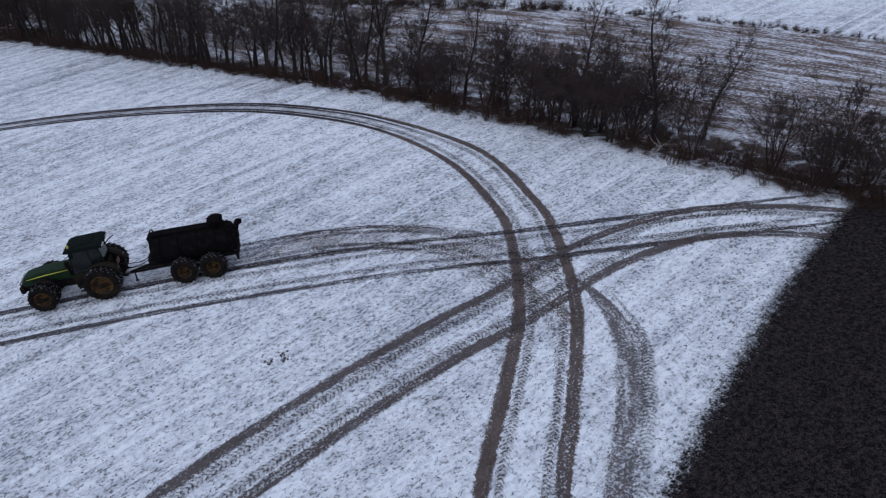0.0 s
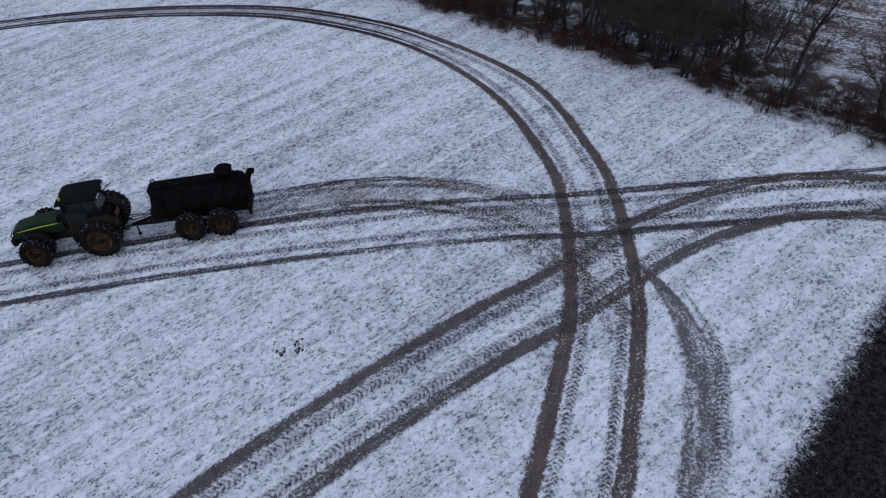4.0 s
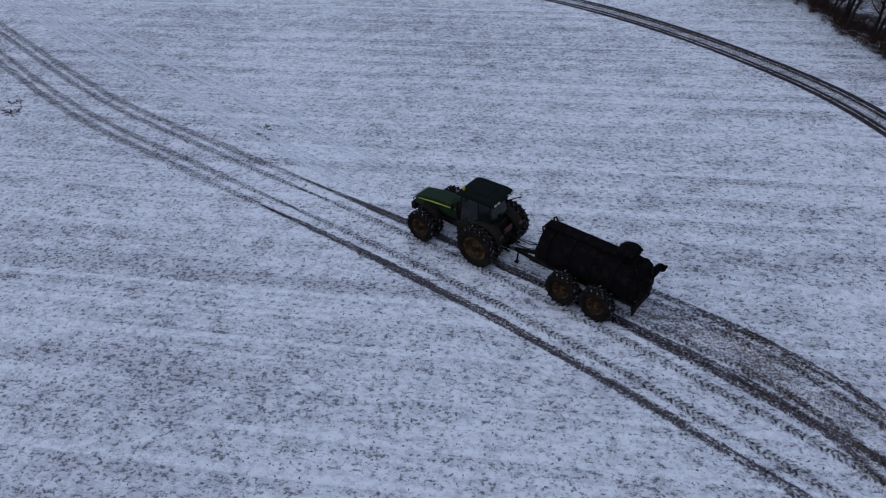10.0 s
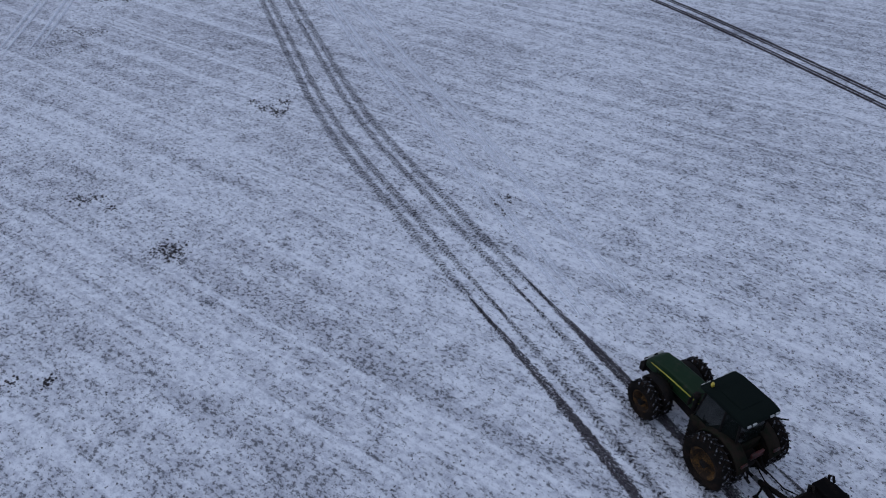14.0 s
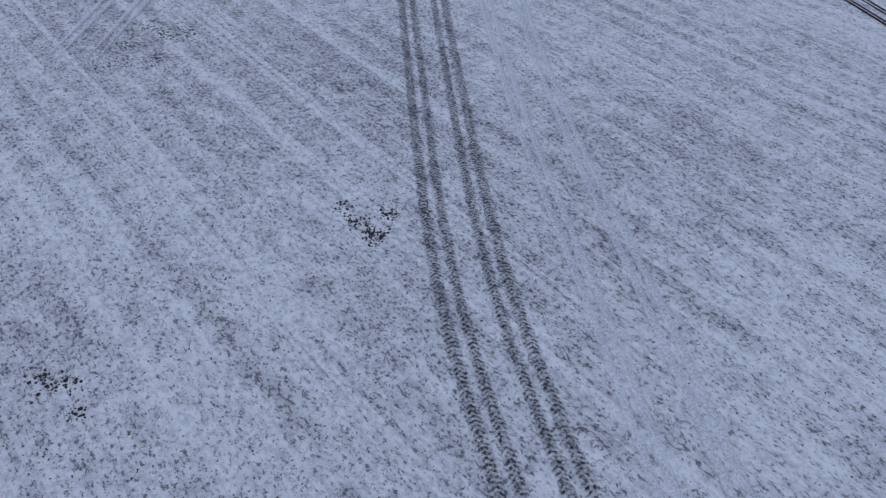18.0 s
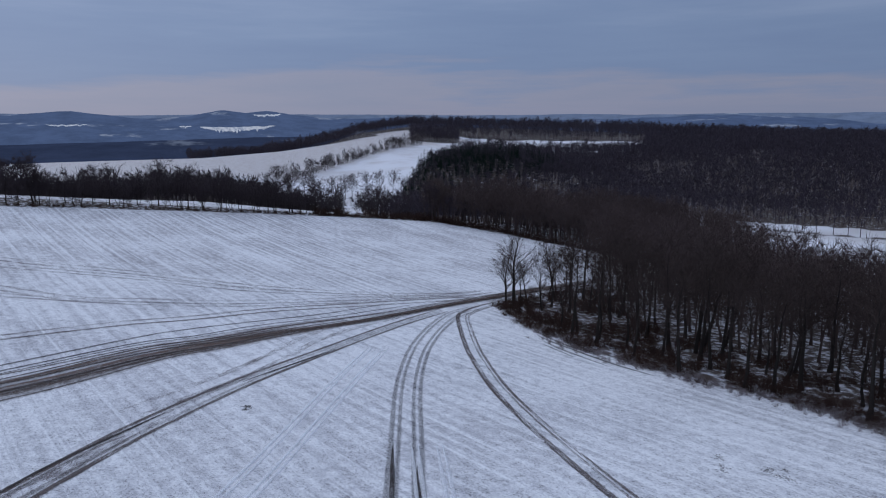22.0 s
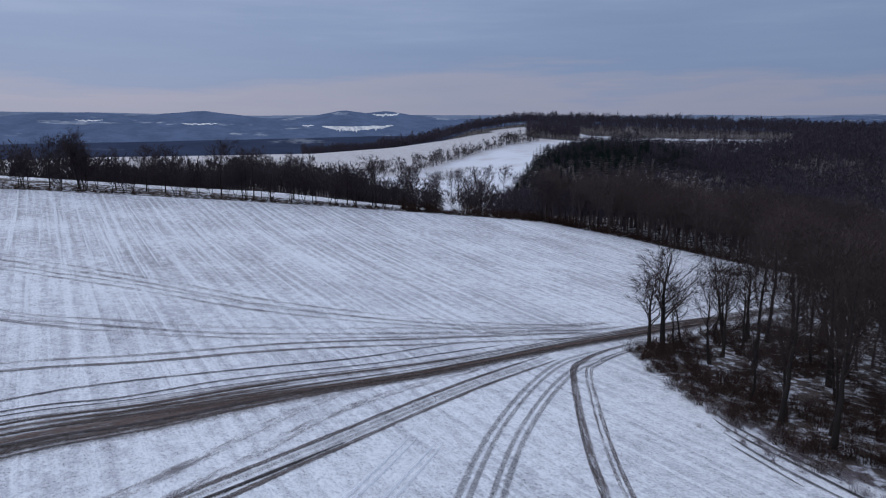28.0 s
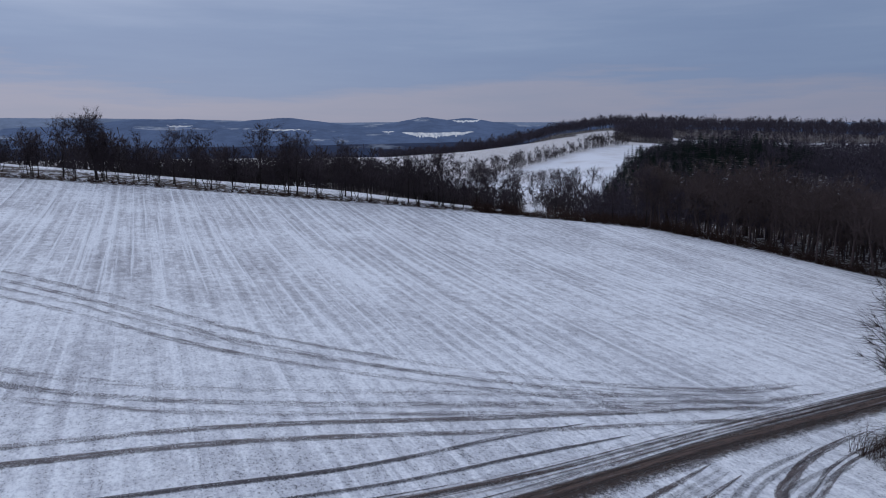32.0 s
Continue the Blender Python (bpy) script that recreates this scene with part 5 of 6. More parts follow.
def build_tractor():
    t = tagged(new("tractor"), "green farm tractor with dual wheels and a glazed cab, muddy", "tractor")
    for y, out in ((0.80, 1), (1.42, 1), (-0.80, -1), (-1.42, -1)):
        wheel(t, 0.0, y, 1.07, 0.64, 0.52, 22, out)
        wheel(t, 3.5, y * 0.98, 0.85, 0.48, 0.46, 19, out)
    bm = bmesh.new()
    prism(bm, [(-0.75, 0.75), (-0.75, 1.35), (0.2, 1.45), (1.3, 1.30), (4.35, 1.25), (4.5, 0.95), (2.6, 0.72), (1.2, 0.62)], -0.30, 0.30, 0.04)
    part("chassis", bm, M_CHASSIS, t, "black cast chassis and gearbox")
    for x, r in ((0.0, 0.16), (3.5, 0.13)):
        bm = bmesh.new()
        rod(bm, [(x, -1.6, 0.99 if x == 0 else 0.77), (x, 1.6, 0.99 if x == 0 else 0.77)], r, 12)
        part("axle", bm, M_CHASSIS, t)
    # bonnet in three lengths, falling to the nose
    bm = bmesh.new()
    prism(bm, [(1.25, 1.30), (1.25, 2.14), (2.3, 2.13), (3.3, 2.05), (4.05, 1.90), (4.32, 1.68), (4.36, 1.25)], -0.44, 0.44, 0.09)
    hood = part("bonnet", bm, M_GREEN, t, "dark green bonnet")
    for side in (-1, 1):
        bm = bmesh.new()
        prism(bm, [(1.3, 1.86), (1.3, 1.92), (3.0, 1.83), (4.05, 1.70), (4.05, 1.66), (3.0, 1.76)], side * 0.438, side * 0.452, 0)
        part("stripe", bm, M_STRIPE, hood, "yellow stripe along the bonnet")
        bm = bmesh.new()
        for k in range(7):
            box(bm, (2.75 + k * 0.15, side * 0.447, 1.48), (0.05, 0.016, 0.30), None, 0)
        part("side_grille", bm, M_CHASSIS, hood, "black louvred side grille")
        bm = bmesh.new()
        box(bm, (4.30, side * 0.25, 1.72), (0.10, 0.26, 0.12), Matrix.Rotation(radians(20), 3, "Y"), 0.03)
        part("headlight", bm, M_PLATE, hood, "clear headlight in the nose")
    for x in (2.05, 3.0):
        bm = bmesh.new()
        box(bm, (x, 0, 2.115 - (x - 2.05) * 0.065), (0.10, 0.72, 0.03), Matrix.Rotation(radians(3), 3, "Y"), 0.01)
        part("bonnet_vent", bm, M_CHASSIS, hood)
    bm = bmesh.new()
    for k in range(6):
        box(bm, (4.365, 0, 1.32 + k * 0.06), (0.03, 0.5, 0.03), None, 0)
    part("front_grille", bm, M_CHASSIS, hood, "black front grille")
    bm = bmesh.new()
    box(bm, (4.30, 0, 1.0), (0.35, 0.5, 0.35), None, 0.04)
    for k in range(9):
        box(bm, (4.50, -0.40 + k * 0.10, 1.02), (0.26, 0.085, 0.42), None, 0.03)
    part("front_weights", bm, M_CHASSIS, t, "row of black front ballast weights")
    bm = bmesh.new()
    rod(bm, [(4.38, -0.36, 1.25), (4.52, -0.36, 1.45), (4.52, 0.36, 1.45), (4.38, 0.36, 1.25)], 0.03)
    part("front_guard", bm, M_CHASSIS, t)
    # cab: four posts, panes between them, roof
    posts = {"a": (1.28, 0.66, 1.45, 1.02, 0.70, 3.12), "b": (-0.05, 0.82, 1.55, -0.02, 0.80, 3.12), "c": (-0.72, 0.66, 1.75, -0.62, 0.68, 3.12)}
    bm = bmesh.new()
    prism(bm, [(1.36, 1.10), (1.36, 1.50), (0.9, 1.62), (-0.1, 1.66), (-0.8, 1.86), (-0.8, 1.30), (0.4, 1.12)], -0.78, 0.78, 0.05)
    cab = part("cab", bm, M_GUARD, t, "mud-splashed dark green cab base")
    for side in (-1, 1):
        for x0, y0, z0, x1, y1, z1 in posts.values():
            bm = bmesh.new()
            rod(bm, [(x0, side * y0, z0), (x1, side * y1, z1)], 0.045, 8)
            part("cab_post", bm, M_CHASSIS, cab)
        for p, q in (("a", "b"), ("b", "c")):
            a, b = posts[p], posts[q]
            bm = bmesh.new()
            corners = [(a[0] - 0.03, a[1], a[2]), (b[0] + 0.03, b[1], b[2]), (b[3] + 0.03, b[4], b[5]), (a[3] - 0.03, a[4], a[5])]
            f = bm.faces.new([bm.verts.new((x, side * y, z)) for x, y, z in corners])
            ext = bmesh.ops.extrude_face_region(bm, geom=[f])
            bmesh.ops.translate(bm, vec=(0, -side * 0.012, 0), verts=[v for v in ext["geom"] if isinstance(v, bmesh.types.BMVert)])
            bmesh.ops.recalc_face_normals(bm, faces=bm.faces[:])
            part("side_window", bm, M_GLASS, cab, "dark tinted side window", smooth=False)
    for (x0, _, z0, x1, _, z1), name in ((posts["a"], "windscreen"), (posts["c"], "rear_window")):
        bm = bmesh.new()
        way = 0.012 if name == "windscreen" else -0.012
        f = bm.faces.new([bm.verts.new(p) for p in ((x0, -0.63, z0), (x0, 0.63, z0), (x1, 0.66, z1), (x1, -0.66, z1))])
        ext = bmesh.ops.extrude_face_region(bm, geom=[f])
        bmesh.ops.translate(bm, vec=(way, 0, 0), verts=[v for v in ext["geom"] if isinstance(v, bmesh.types.BMVert)])
        bmesh.ops.recalc_face_normals(bm, faces=bm.faces[:])
        part(name, bm, M_GLASS, cab, "", smooth=False)
    bm = bmesh.new()
    prism(bm, [(1.30, 3.12), (1.26, 3.26), (0.9, 3.36), (-0.6, 3.38), (-0.92, 3.30), (-0.95, 3.12)], -0.86, 0.86, 0.07)
    roof = part("cab_roof", bm, M_CABROOF, t, "dusty dark green cab roof")
    bm = bmesh.new()
    box(bm, (0.15, 0, 3.385), (1.0, 1.0, 0.03), None, 0.012)
    part("roof_hatch", bm, M_CABROOF, roof)
    for x, z in ((1.27, 3.19), (-0.94, 3.22)):
        for y in (-0.68, -0.42, 0.42, 0.68):
            bm = bmesh.new()
            box(bm, (x, y, z), (0.06, 0.17, 0.09), None, 0.015)
            part("work_light", bm, M_PLATE, roof)
    bm = bmesh.new()
    lathe(bm, [(0.0, 3.58), (0.05, 3.57), (0.07, 3.50), (0.07, 3.42), (0.03, 3.40), (0.03, 3.30)], 12, "z", (0.95, 0.62, 0))
    part("beacon", bm, M_AMBER, roof, "amber warning beacon")
    bm = bmesh.new()
    box(bm, (0.25, 0, 1.75), (0.5, 0.5, 0.14), None, 0.05), box(bm, (0.0, 0, 2.15), (0.14, 0.46, 0.75), None, 0.06)
    part("seat", bm, M_SEAT, cab)
    bm = bmesh.new()
    lathe(bm, [(0.17, -0.015), (0.19, 0.0), (0.17, 0.015), (0.15, 0.0)], 20, "z", (0.72, 0, 2.1), closed=True)
    rod(bm, [(0.72, 0, 2.1), (1.0, 0, 1.6)], 0.04)
    part("steering_wheel", bm, M_SEAT, cab)
    # arched mudguards over the rear wheels
    for side in (-1, 1):
        bm = bmesh.new()
        arch = [(1.12 * math.cos(radians(a)), 1.0 + 1.12 * math.sin(radians(a))) for a in range(20, 166, 12)]
        inner = [(x * 0.965, 1.0 + (z - 1.0) * 0.965) for x, z in arch][::-1]
        low, high = (0.52, 1.08) if side > 0 else (-1.08, -0.52)
        rows = [[bm.verts.new((x, y, z)) for x, z in arch + inner] for y in (low, high)]
        n = len(rows[0])
        for i in range(n):
            j = (i + 1) % n
            bm.faces.new((rows[0][i], rows[0][j], rows[1][j], rows[1][i]))
        m = len(arch)
        for r in rows:
            for i in range(m - 1):
                bm.faces.new((r[i], r[i + 1], r[n - 2 - i], r[n - 1 - i]))
        bmesh.ops.recalc_face_normals(bm, faces=bm.faces[:])
        guard = part("mudguard", bm, M_GUARD, t, "mud-caked green rear mudguard")
        bm = bmesh.new()
        box(bm, (-1.02, side * 0.80, 1.62), (0.06, 0.30, 0.14), None, 0.02)
        part("tail_light", bm, M_RED, guard, "red tail light")
        bm = bmesh.new()
        arch = [(3.15 + 0.92 * math.cos(radians(a)), 0.78 + 0.92 * math.sin(radians(a))) for a in range(50, 150, 14)]
        rows = [[bm.verts.new((x, y, z)) for x, z in arch] for y in (side * 0.58, side * 1.02)]
        for i in range(len(arch) - 1):
            bm.faces.new((rows[0][i], rows[0][i + 1], rows[1][i + 1], rows[1][i]))
        ext = bmesh.ops.extrude_face_region(bm, geom=bm.faces[:])
        bmesh.ops.translate(bm, vec=(0, 0, -0.03), verts=[v for v in ext["geom"] if isinstance(v, bmesh.types.BMVert)])
        bmesh.ops.recalc_face_normals(bm, faces=bm.faces[:])
        part("front_mudguard", bm, M_CHASSIS, t, "black front mudguard")
        bm = bmesh.new()
        rod(bm, [(1.05, side * 0.75, 2.95), (1.25, side * 1.15, 2.95), (1.25, side * 1.15, 2.75)], 0.02)
        box(bm, (1.25, side * 1.18, 2.58), (0.06, 0.22, 0.38), None, 0.03)
        part("mirror", bm, M_CHASSIS, cab, "black wing mirror on an arm")
        bm = bmesh.new()
        box(bm, (0.75, side * 0.62, 0.98), (1.1, 0.42, 0.55), None, 0.08)
        part("fuel_tank", bm, M_CHASSIS, t)
    bm = bmesh.new()
    for k in range(4):
        box(bm, (0.95, 0.95 + 0.02 * k, 0.55 + 0.25 * k), (0.34, 0.20, 0.035), None, 0.01)
    rod(bm, [(0.78, 0.96, 0.5), (0.78, 1.0, 1.55)], 0.02), rod(bm, [(1.12, 0.96, 0.5), (1.12, 1.0, 1.55)], 0.02)
    part("steps", bm, M_CHASSIS, t, "cab entry steps")
    bm = bmesh.new()
    rod(bm, [(1.38, -0.62, 1.5), (1.38, -0.62, 2.75), (1.34, -0.62, 2.98), (1.24, -0.62, 3.08)], 0.07, 12)
    part("exhaust", bm, M_CHASSIS, t, "black upright exhaust stack")
    bm = bmesh.new()
    rod(bm, [(1.42, 0.60, 1.6), (1.42, 0.60, 2.35)], 0.09, 12)
    lathe(bm, [(0.0, 2.52), (0.13, 2.50), (0.15, 2.36), (0.09, 2.33)], 14, "z", (1.42, 0.60, 0))
    part("air_intake", bm, M_CHASSIS, t)
    bm = bmesh.new()
    for side in (-1, 1):
        rod(bm, [(-0.6, side * 0.35, 0.75), (-1.25, side * 0.45, 0.70)], 0.05)
        rod(bm, [(-0.7, side * 0.32, 1.45), (-1.1, side * 0.42, 0.8)], 0.035)
    rod(bm, [(-0.7, 0, 1.4), (-1.2, 0, 1.25)], 0.04)
    box(bm, (-0.95, 0, 0.55), (0.8, 0.12, 0.07), None, 0.02)
    part("rear_linkage", bm, M_CHASSIS, t, "three-point linkage and drawbar")
    bm = bmesh.new()
    box(bm, (-0.85, 0.0, 1.62), (0.10, 0.62, 0.30), None, 0.03)
    part("valve_block", bm, M_RED, t, "faded red hydraulic valve block")
    bm = bmesh.new()
    rod(bm, [(-0.62, -0.5, 2.6), (-0.9, -0.95, 2.75), (-1.1, -1.25, 2.75)], 0.03)
    part("rear_lamp_bracket", bm, M_CHASSIS, cab)
    bm = bmesh.new()
    box(bm, (-0.66, 0.35, 3.03), (0.03, 0.22, 0.12), None, 0.01)
    part("number_plate", bm, M_PLATE, cab, "small pale plate on the cab rear")
    # cab and nose stand well ahead of the rear axle
    for piece in t.children:
        if piece.name.split(".")[0] in ("cab", "cab_roof", "bonnet", "front_weights", "front_guard", "front_mudguard", "exhaust", "air_intake", "steps", "fuel_tank"):
            piece.location.x = 0.35
    return t


def build_tanker():
    t = tagged(new("slurry_tanker"), "black slurry tank trailer on four wheels, hitched behind the tractor", "tanker")
    for x in (-3.5, -5.25):
        for y, out in ((1.25, 1), (-1.25, -1)):
            wheel(t, x, y, 0.83, 0.42, 0.60, 18, out)
        bm = bmesh.new()
        rod(bm, [(x, -1.3, 0.73), (x, 1.3, 0.73)], 0.09, 10)
        part("axle", bm, M_CHASSIS, t)
    bm = bmesh.new()
    lathe(bm, [(0.0, -1.72), (0.70, -1.74), (0.93, -1.82), (0.98, -1.98), (0.98, -4.2), (0.98, -6.45), (0.90, -6.65), (0.64, -6.78), (0.0, -6.82)], 36, "x", (0, 0, 1.92))
    body = part("tank", bm, M_TANK, t, "tarry black cylindrical steel tank")
    for x in (-2.4, -3.5, -4.6, -5.7, -6.4):
        bm = bmesh.new()
        lathe(bm, [(0.975, x - 0.035), (1.015, x - 0.03), (1.015, x + 0.03), (0.975, x + 0.035)], 36, "x", (0, 0, 1.92), closed=True)
        part("hoop", bm, M_TANK, body)
    bm = bmesh.new()
    prism(bm, [(-1.80, 2.5), (-1.74, 2.96), (-2.3, 3.02), (-6.3, 2.98), (-6.3, 2.84), (-2.3, 2.84)], -0.30, 0.30, 0.02)
    part("walkway", bm, M_TANK, body)
    bm = bmesh.new()
    lathe(bm, [(0.0, 3.44), (0.40, 3.43), (0.47, 3.37), (0.47, 3.24), (0.43, 3.21), (0.43, 2.78)], 24, "z", (-5.85, 0, 0))
    hatch = part("filling_dome", bm, M_TANK, t, "round black filling dome with a lid")
    bm = bmesh.new()
    rod(bm, [(-5.65, -0.2, 3.43), (-5.65, 0, 3.50), (-5.65, 0.2, 3.43)], 0.02)
    part("lid_handle", bm, M_CHASSIS, hatch)
    for k in range(4):
        a = k * math.pi / 2 + 0.6
        bm = bmesh.new()
        box(bm, (-5.85 + 0.49 * math.cos(a), 0.49 * math.sin(a), 3.30), (0.07, 0.07, 0.12), None, 0.01)
        part("dome_clamp", bm, M_CHASSIS, hatch)
    for side in (-1, 1):
        bm = bmesh.new()
        box(bm, (-4.0, side * 0.52, 0.98), (5.6, 0.14, 0.24), None, 0.03)
        part("frame_rail", bm, M_CHASSIS, t)
        bm = bmesh.new()
        rod(bm, [(0.0, 0, 0.62), (-1.0, side * 0.22, 0.74), (-2.0, side * 0.50, 0.95)], 0.10, 8)
        part("drawbar", bm, M_CHASSIS, t, "black drawbar with worn edges")
        bm = bmesh.new()
        box(bm, (-4.37, side * 0.95, 0.82), (1.9, 0.12, 0.14), None, 0.03)
        part("rocker_beam", bm, M_CHASSIS, t)
        bm = bmesh.new()
        box(bm, (-6.74, side * 0.60, 1.16), (0.10, 0.34, 0.16), None, 0.02)
        part("tail_light", bm, M_CHASSIS, t, "mud-covered tail light")
        bm = bmesh.new()
        rod(bm, [(-1.84, side * 0.45, 2.60), (-1.78, side * 0.45, 2.98), (-1.90, side * 0.45, 3.06), (-2.0, side * 0.45, 2.88)], 0.045)
        part("lifting_lug", bm, M_CHASSIS, t)
    bm = bmesh.new()
    lathe(bm, [(0.0, 0.66), (0.10, 0.65), (0.12, 0.58), (0.05, 0.52)], 12, "z")
    box(bm, (0.12, 0, 0.60), (0.3, 0.16, 0.05), None, 0.01)
    part("hitch_eye", bm, M_STEEL, t, "worn steel hitch ring")
    bm = bmesh.new()
    rod(bm, [(-0.25, 0.1, 0.72), (-0.25, 0.22, 0.10)], 0.045), box(bm, (-0.25, 0.22, 0.10), (0.2, 0.2, 0.03), None, 0.01)
    part("jack_stand", bm, M_CHASSIS, t)
    bm = bmesh.new()
    rod(bm, [(-1.73, 0.3, 1.55), (-0.9, 0.25, 1.2), (-0.2, 0.1, 1.0), (0.35, 0.0, 1.15)], 0.025), rod(bm, [(-1.73, -0.3, 1.55), (-0.8, -0.2, 1.1), (0.3, -0.1, 1.2)], 0.025)
    part("hose", bm, M_TYRE, t, "black hydraulic hoses")
    bm = bmesh.new()
    box(bm, (-1.52, 0, 1.15), (0.45, 0.6, 0.5), None, 0.06)
    lathe(bm, [(0.0, -0.32), (0.17, -0.30), (0.17, 0.30), (0.0, 0.32)], 14, "y", (-1.52, 0, 1.5))
    part("pump", bm, M_CHASSIS, t, "black vacuum pump")
    # outlet, valve and splash plate at the back
    bm = bmesh.new()
    rod(bm, [(-6.7, -0.15, 2.1), (-6.86, -0.25, 2.25), (-6.90, -0.40, 2.38), (-6.93, -0.55, 2.44), (-6.98, -0.70, 2.44)], 0.17, 12)
    outlet = part("outlet_pipe", bm, M_TANK, t, "black bent outlet pipe")
    bm = bmesh.new()
    lathe(bm, [(0.0, -0.04), (0.20, -0.03), (0.22, 0.0), (0.20, 0.03), (0.0, 0.04)], 18, "y", (-7.01, -0.76, 2.42))
    box(bm, (-7.05, -0.86, 2.34), (0.30, 0.34, 0.10), Matrix.Rotation(radians(25), 3, "Y"), 0.01)
    part("splash_plate", bm, M_TANK, outlet)
    bm = bmesh.new()
    box(bm, (-6.88, -0.18, 1.92), (0.16, 0.42, 0.46), None, 0.04)
    rod(bm, [(-6.88, -0.18, 2.15), (-6.88, -0.18, 2.65)], 0.05)
    part("gate_valve", bm, M_CHASSIS, outlet)
    bm = bmesh.new()
    lathe(bm, [(0.0, -6.88), (0.42, -6.87), (0.46, -6.81), (0.46, -6.71)], 24, "x", (0, 0, 1.92))
    for k in range(8):
        a = k * math.pi / 4
        box(bm, (-6.86, 0.43 * math.cos(a), 1.92 + 0.43 * math.sin(a)), (0.06, 0.05, 0.05), None, 0)
    part("rear_door", bm, M_TANK, body, "bolted round rear door")
    bm = bmesh.new()
    box(bm, (-6.68, 0, 0.92), (0.16, 1.5, 0.34), None, 0.03)
    box(bm, (-6.66, 0.55, 0.70), (0.10, 0.28, 0.34), None, 0.02)
    part("rear_bumper", bm, M_CHASSIS, t)
    bm = bmesh.new()
    for side in (-1, 1):
        rod(bm, [(-6.72, 0.62 + side * 0.14, 0.95), (-6.88, 0.55 + side * 0.14, 2.0), (-6.45, 0.38 + side * 0.14, 2.9)], 0.03)
    for k in range(6):
        f = k / 5
        rod(bm, [(-6.78 - 0.08 * math.sin(3 * f), 0.48, 1.1 + 1.2 * f), (-6.78 - 0.08 * math.sin(3 * f), 0.72, 1.1 + 1.2 * f)], 0.016)
    part("ladder", bm, M_CHASSIS, t)
    return t


def stand(ob, x, y, heading, wheelbase):
    """Sets a vehicle on the slope."""
    h = radians(heading)
    fwd, left = Vector((math.cos(h), math.sin(h), 0)), Vector((-math.sin(h), math.cos(h), 0))
    fwd.z = (float(height(x + fwd.x * wheelbase, y + fwd.y * wheelbase)) - float(height(x, y))) / wheelbase
    left.z = (float(height(x + left.x, y + left.y)) - float(height(x - left.x, y - left.y))) / 2
    fwd.normalize()
    up = fwd.cross(left).normalized()
    left = up.cross(fwd)
    m = Matrix((fwd, left, up)).transposed().to_4x4()
    ob.matrix_basis = Matrix.Translation(ground_point(x, y)) @ m
    return ob.matrix_basis


seat_at = stand(build_tractor(), -9.59, 26.59, 168.9, 3.5)
hitch = seat_at @ Vector((-1.32, 0, 0))
stand(build_tanker(), hitch.x, hitch.y, 167.0, -4.4)

# ---- bare patches, scuffs and trails on the field ----
M_CLOD = make_islands("wet_clods", (0.024, 0.021, 0.024), (0.095, 0.085, 0.085))


def clods(name, x, y, wide, count, label):
    """A patch where clods of soil stand out of the snow."""
    verts, tris = [], []
    heaps = rng.normal(0, wide, (max(3, count // 9), 2))
    for _ in range(count * 5):
        hx, hy = heaps[int(rng.integers(0, len(heaps)))]
        px, py = x + float(hx + rng.normal(0, wide * 0.34)), y + float(hy + rng.normal(0, wide * 0.34))
        z, r = float(height(px, py)), float(rng.uniform(0.02, 0.10)) * float(rng.uniform(0.6, 1.2))
        n = len(verts)
        ring = [(px + r * rng.uniform(0.5, 1.7) * math.cos(a), py + r * rng.uniform(0.5, 1.4) * math.sin(a), z - 0.02) for a in np.arange(6) * 1.047]
        top = [(px + r * 0.5 * math.cos(a + 0.4), py + r * 0.5 * math.sin(a + 0.4), z + r * rng.uniform(0.3, 0.7)) for a in np.arange(3) * 2.094]
        verts += ring + top
        for k in range(6):
            tris.append((n + k, n + (k + 1) % 6, n + 6 + (k // 2)))
        tris += [(n + 1, n + 2, n + 6), (n + 2, n + 7, n + 6), (n + 4, n + 8, n + 7), (n, n + 6, n + 8), (n + 6, n + 7, n + 8)]
    tagged(new(name, fast_mesh(name, verts, tris, M_CLOD)), label, "soil clods", kind="stuff")


for x, y, wide, count in ((-80.7, 25.7, 0.9, 60), (-70.6, 19.2, 1.3, 70), (-47.9, 26.4, 0.8, 60), (-35.9, 14.7, 0.9, 40),
                          (-107.6, 89.7, 1.0, 45), (-110.4, 85.6, 1.2, 30), (-139.7, 42.6, 0.6, 30), (-130.3, 15.6, 0.8, 30), (-1.5, 14.2, 0.35, 14), (-27.6, 31.7, 0.6, 20), (-30.2, 5.8, 0.7, 25), (-43.2, 12.7, 0.8, 25)):
    clods("soil_clods", x, y, wide, count, "dark clods of wet soil poking out of the snow")


def stray(name, count, low_x, high_x, low_y, high_y, label):
    """Single clods and stalk ends strewn over the field."""
    verts, tris = [], []
    for _ in range(count):
        px, py = float(rng.uniform(low_x, high_x)), float(rng.uniform(low_y, high_y))
        z, r, a = float(height(px, py)), float(rng.uniform(0.025, 0.065)), float(rng.uniform(0, 6.28))
        n = len(verts)
        for k in range(3):
            verts.append((px + r * math.cos(a + 2.094 * k) * (1.8 if k == 0 else 0.8), py + r * math.sin(a + 2.094 * k) * (1.8 if k == 0 else 0.8), z - 0.01))
        verts.append((px, py, z + r * float(rng.uniform(0.6, 1.3))))
        tris += [(n, n + 1, n + 3), (n + 1, n + 2, n + 3), (n + 2, n, n + 3)]
    tagged(new(name, fast_mesh(name, verts, tris, M_CLOD)), label, "stubble", kind="stuff")


stray("stubble_ends", 15000, -80, 28, -8, 58, "broken stubble and small clods strewn over the snow")

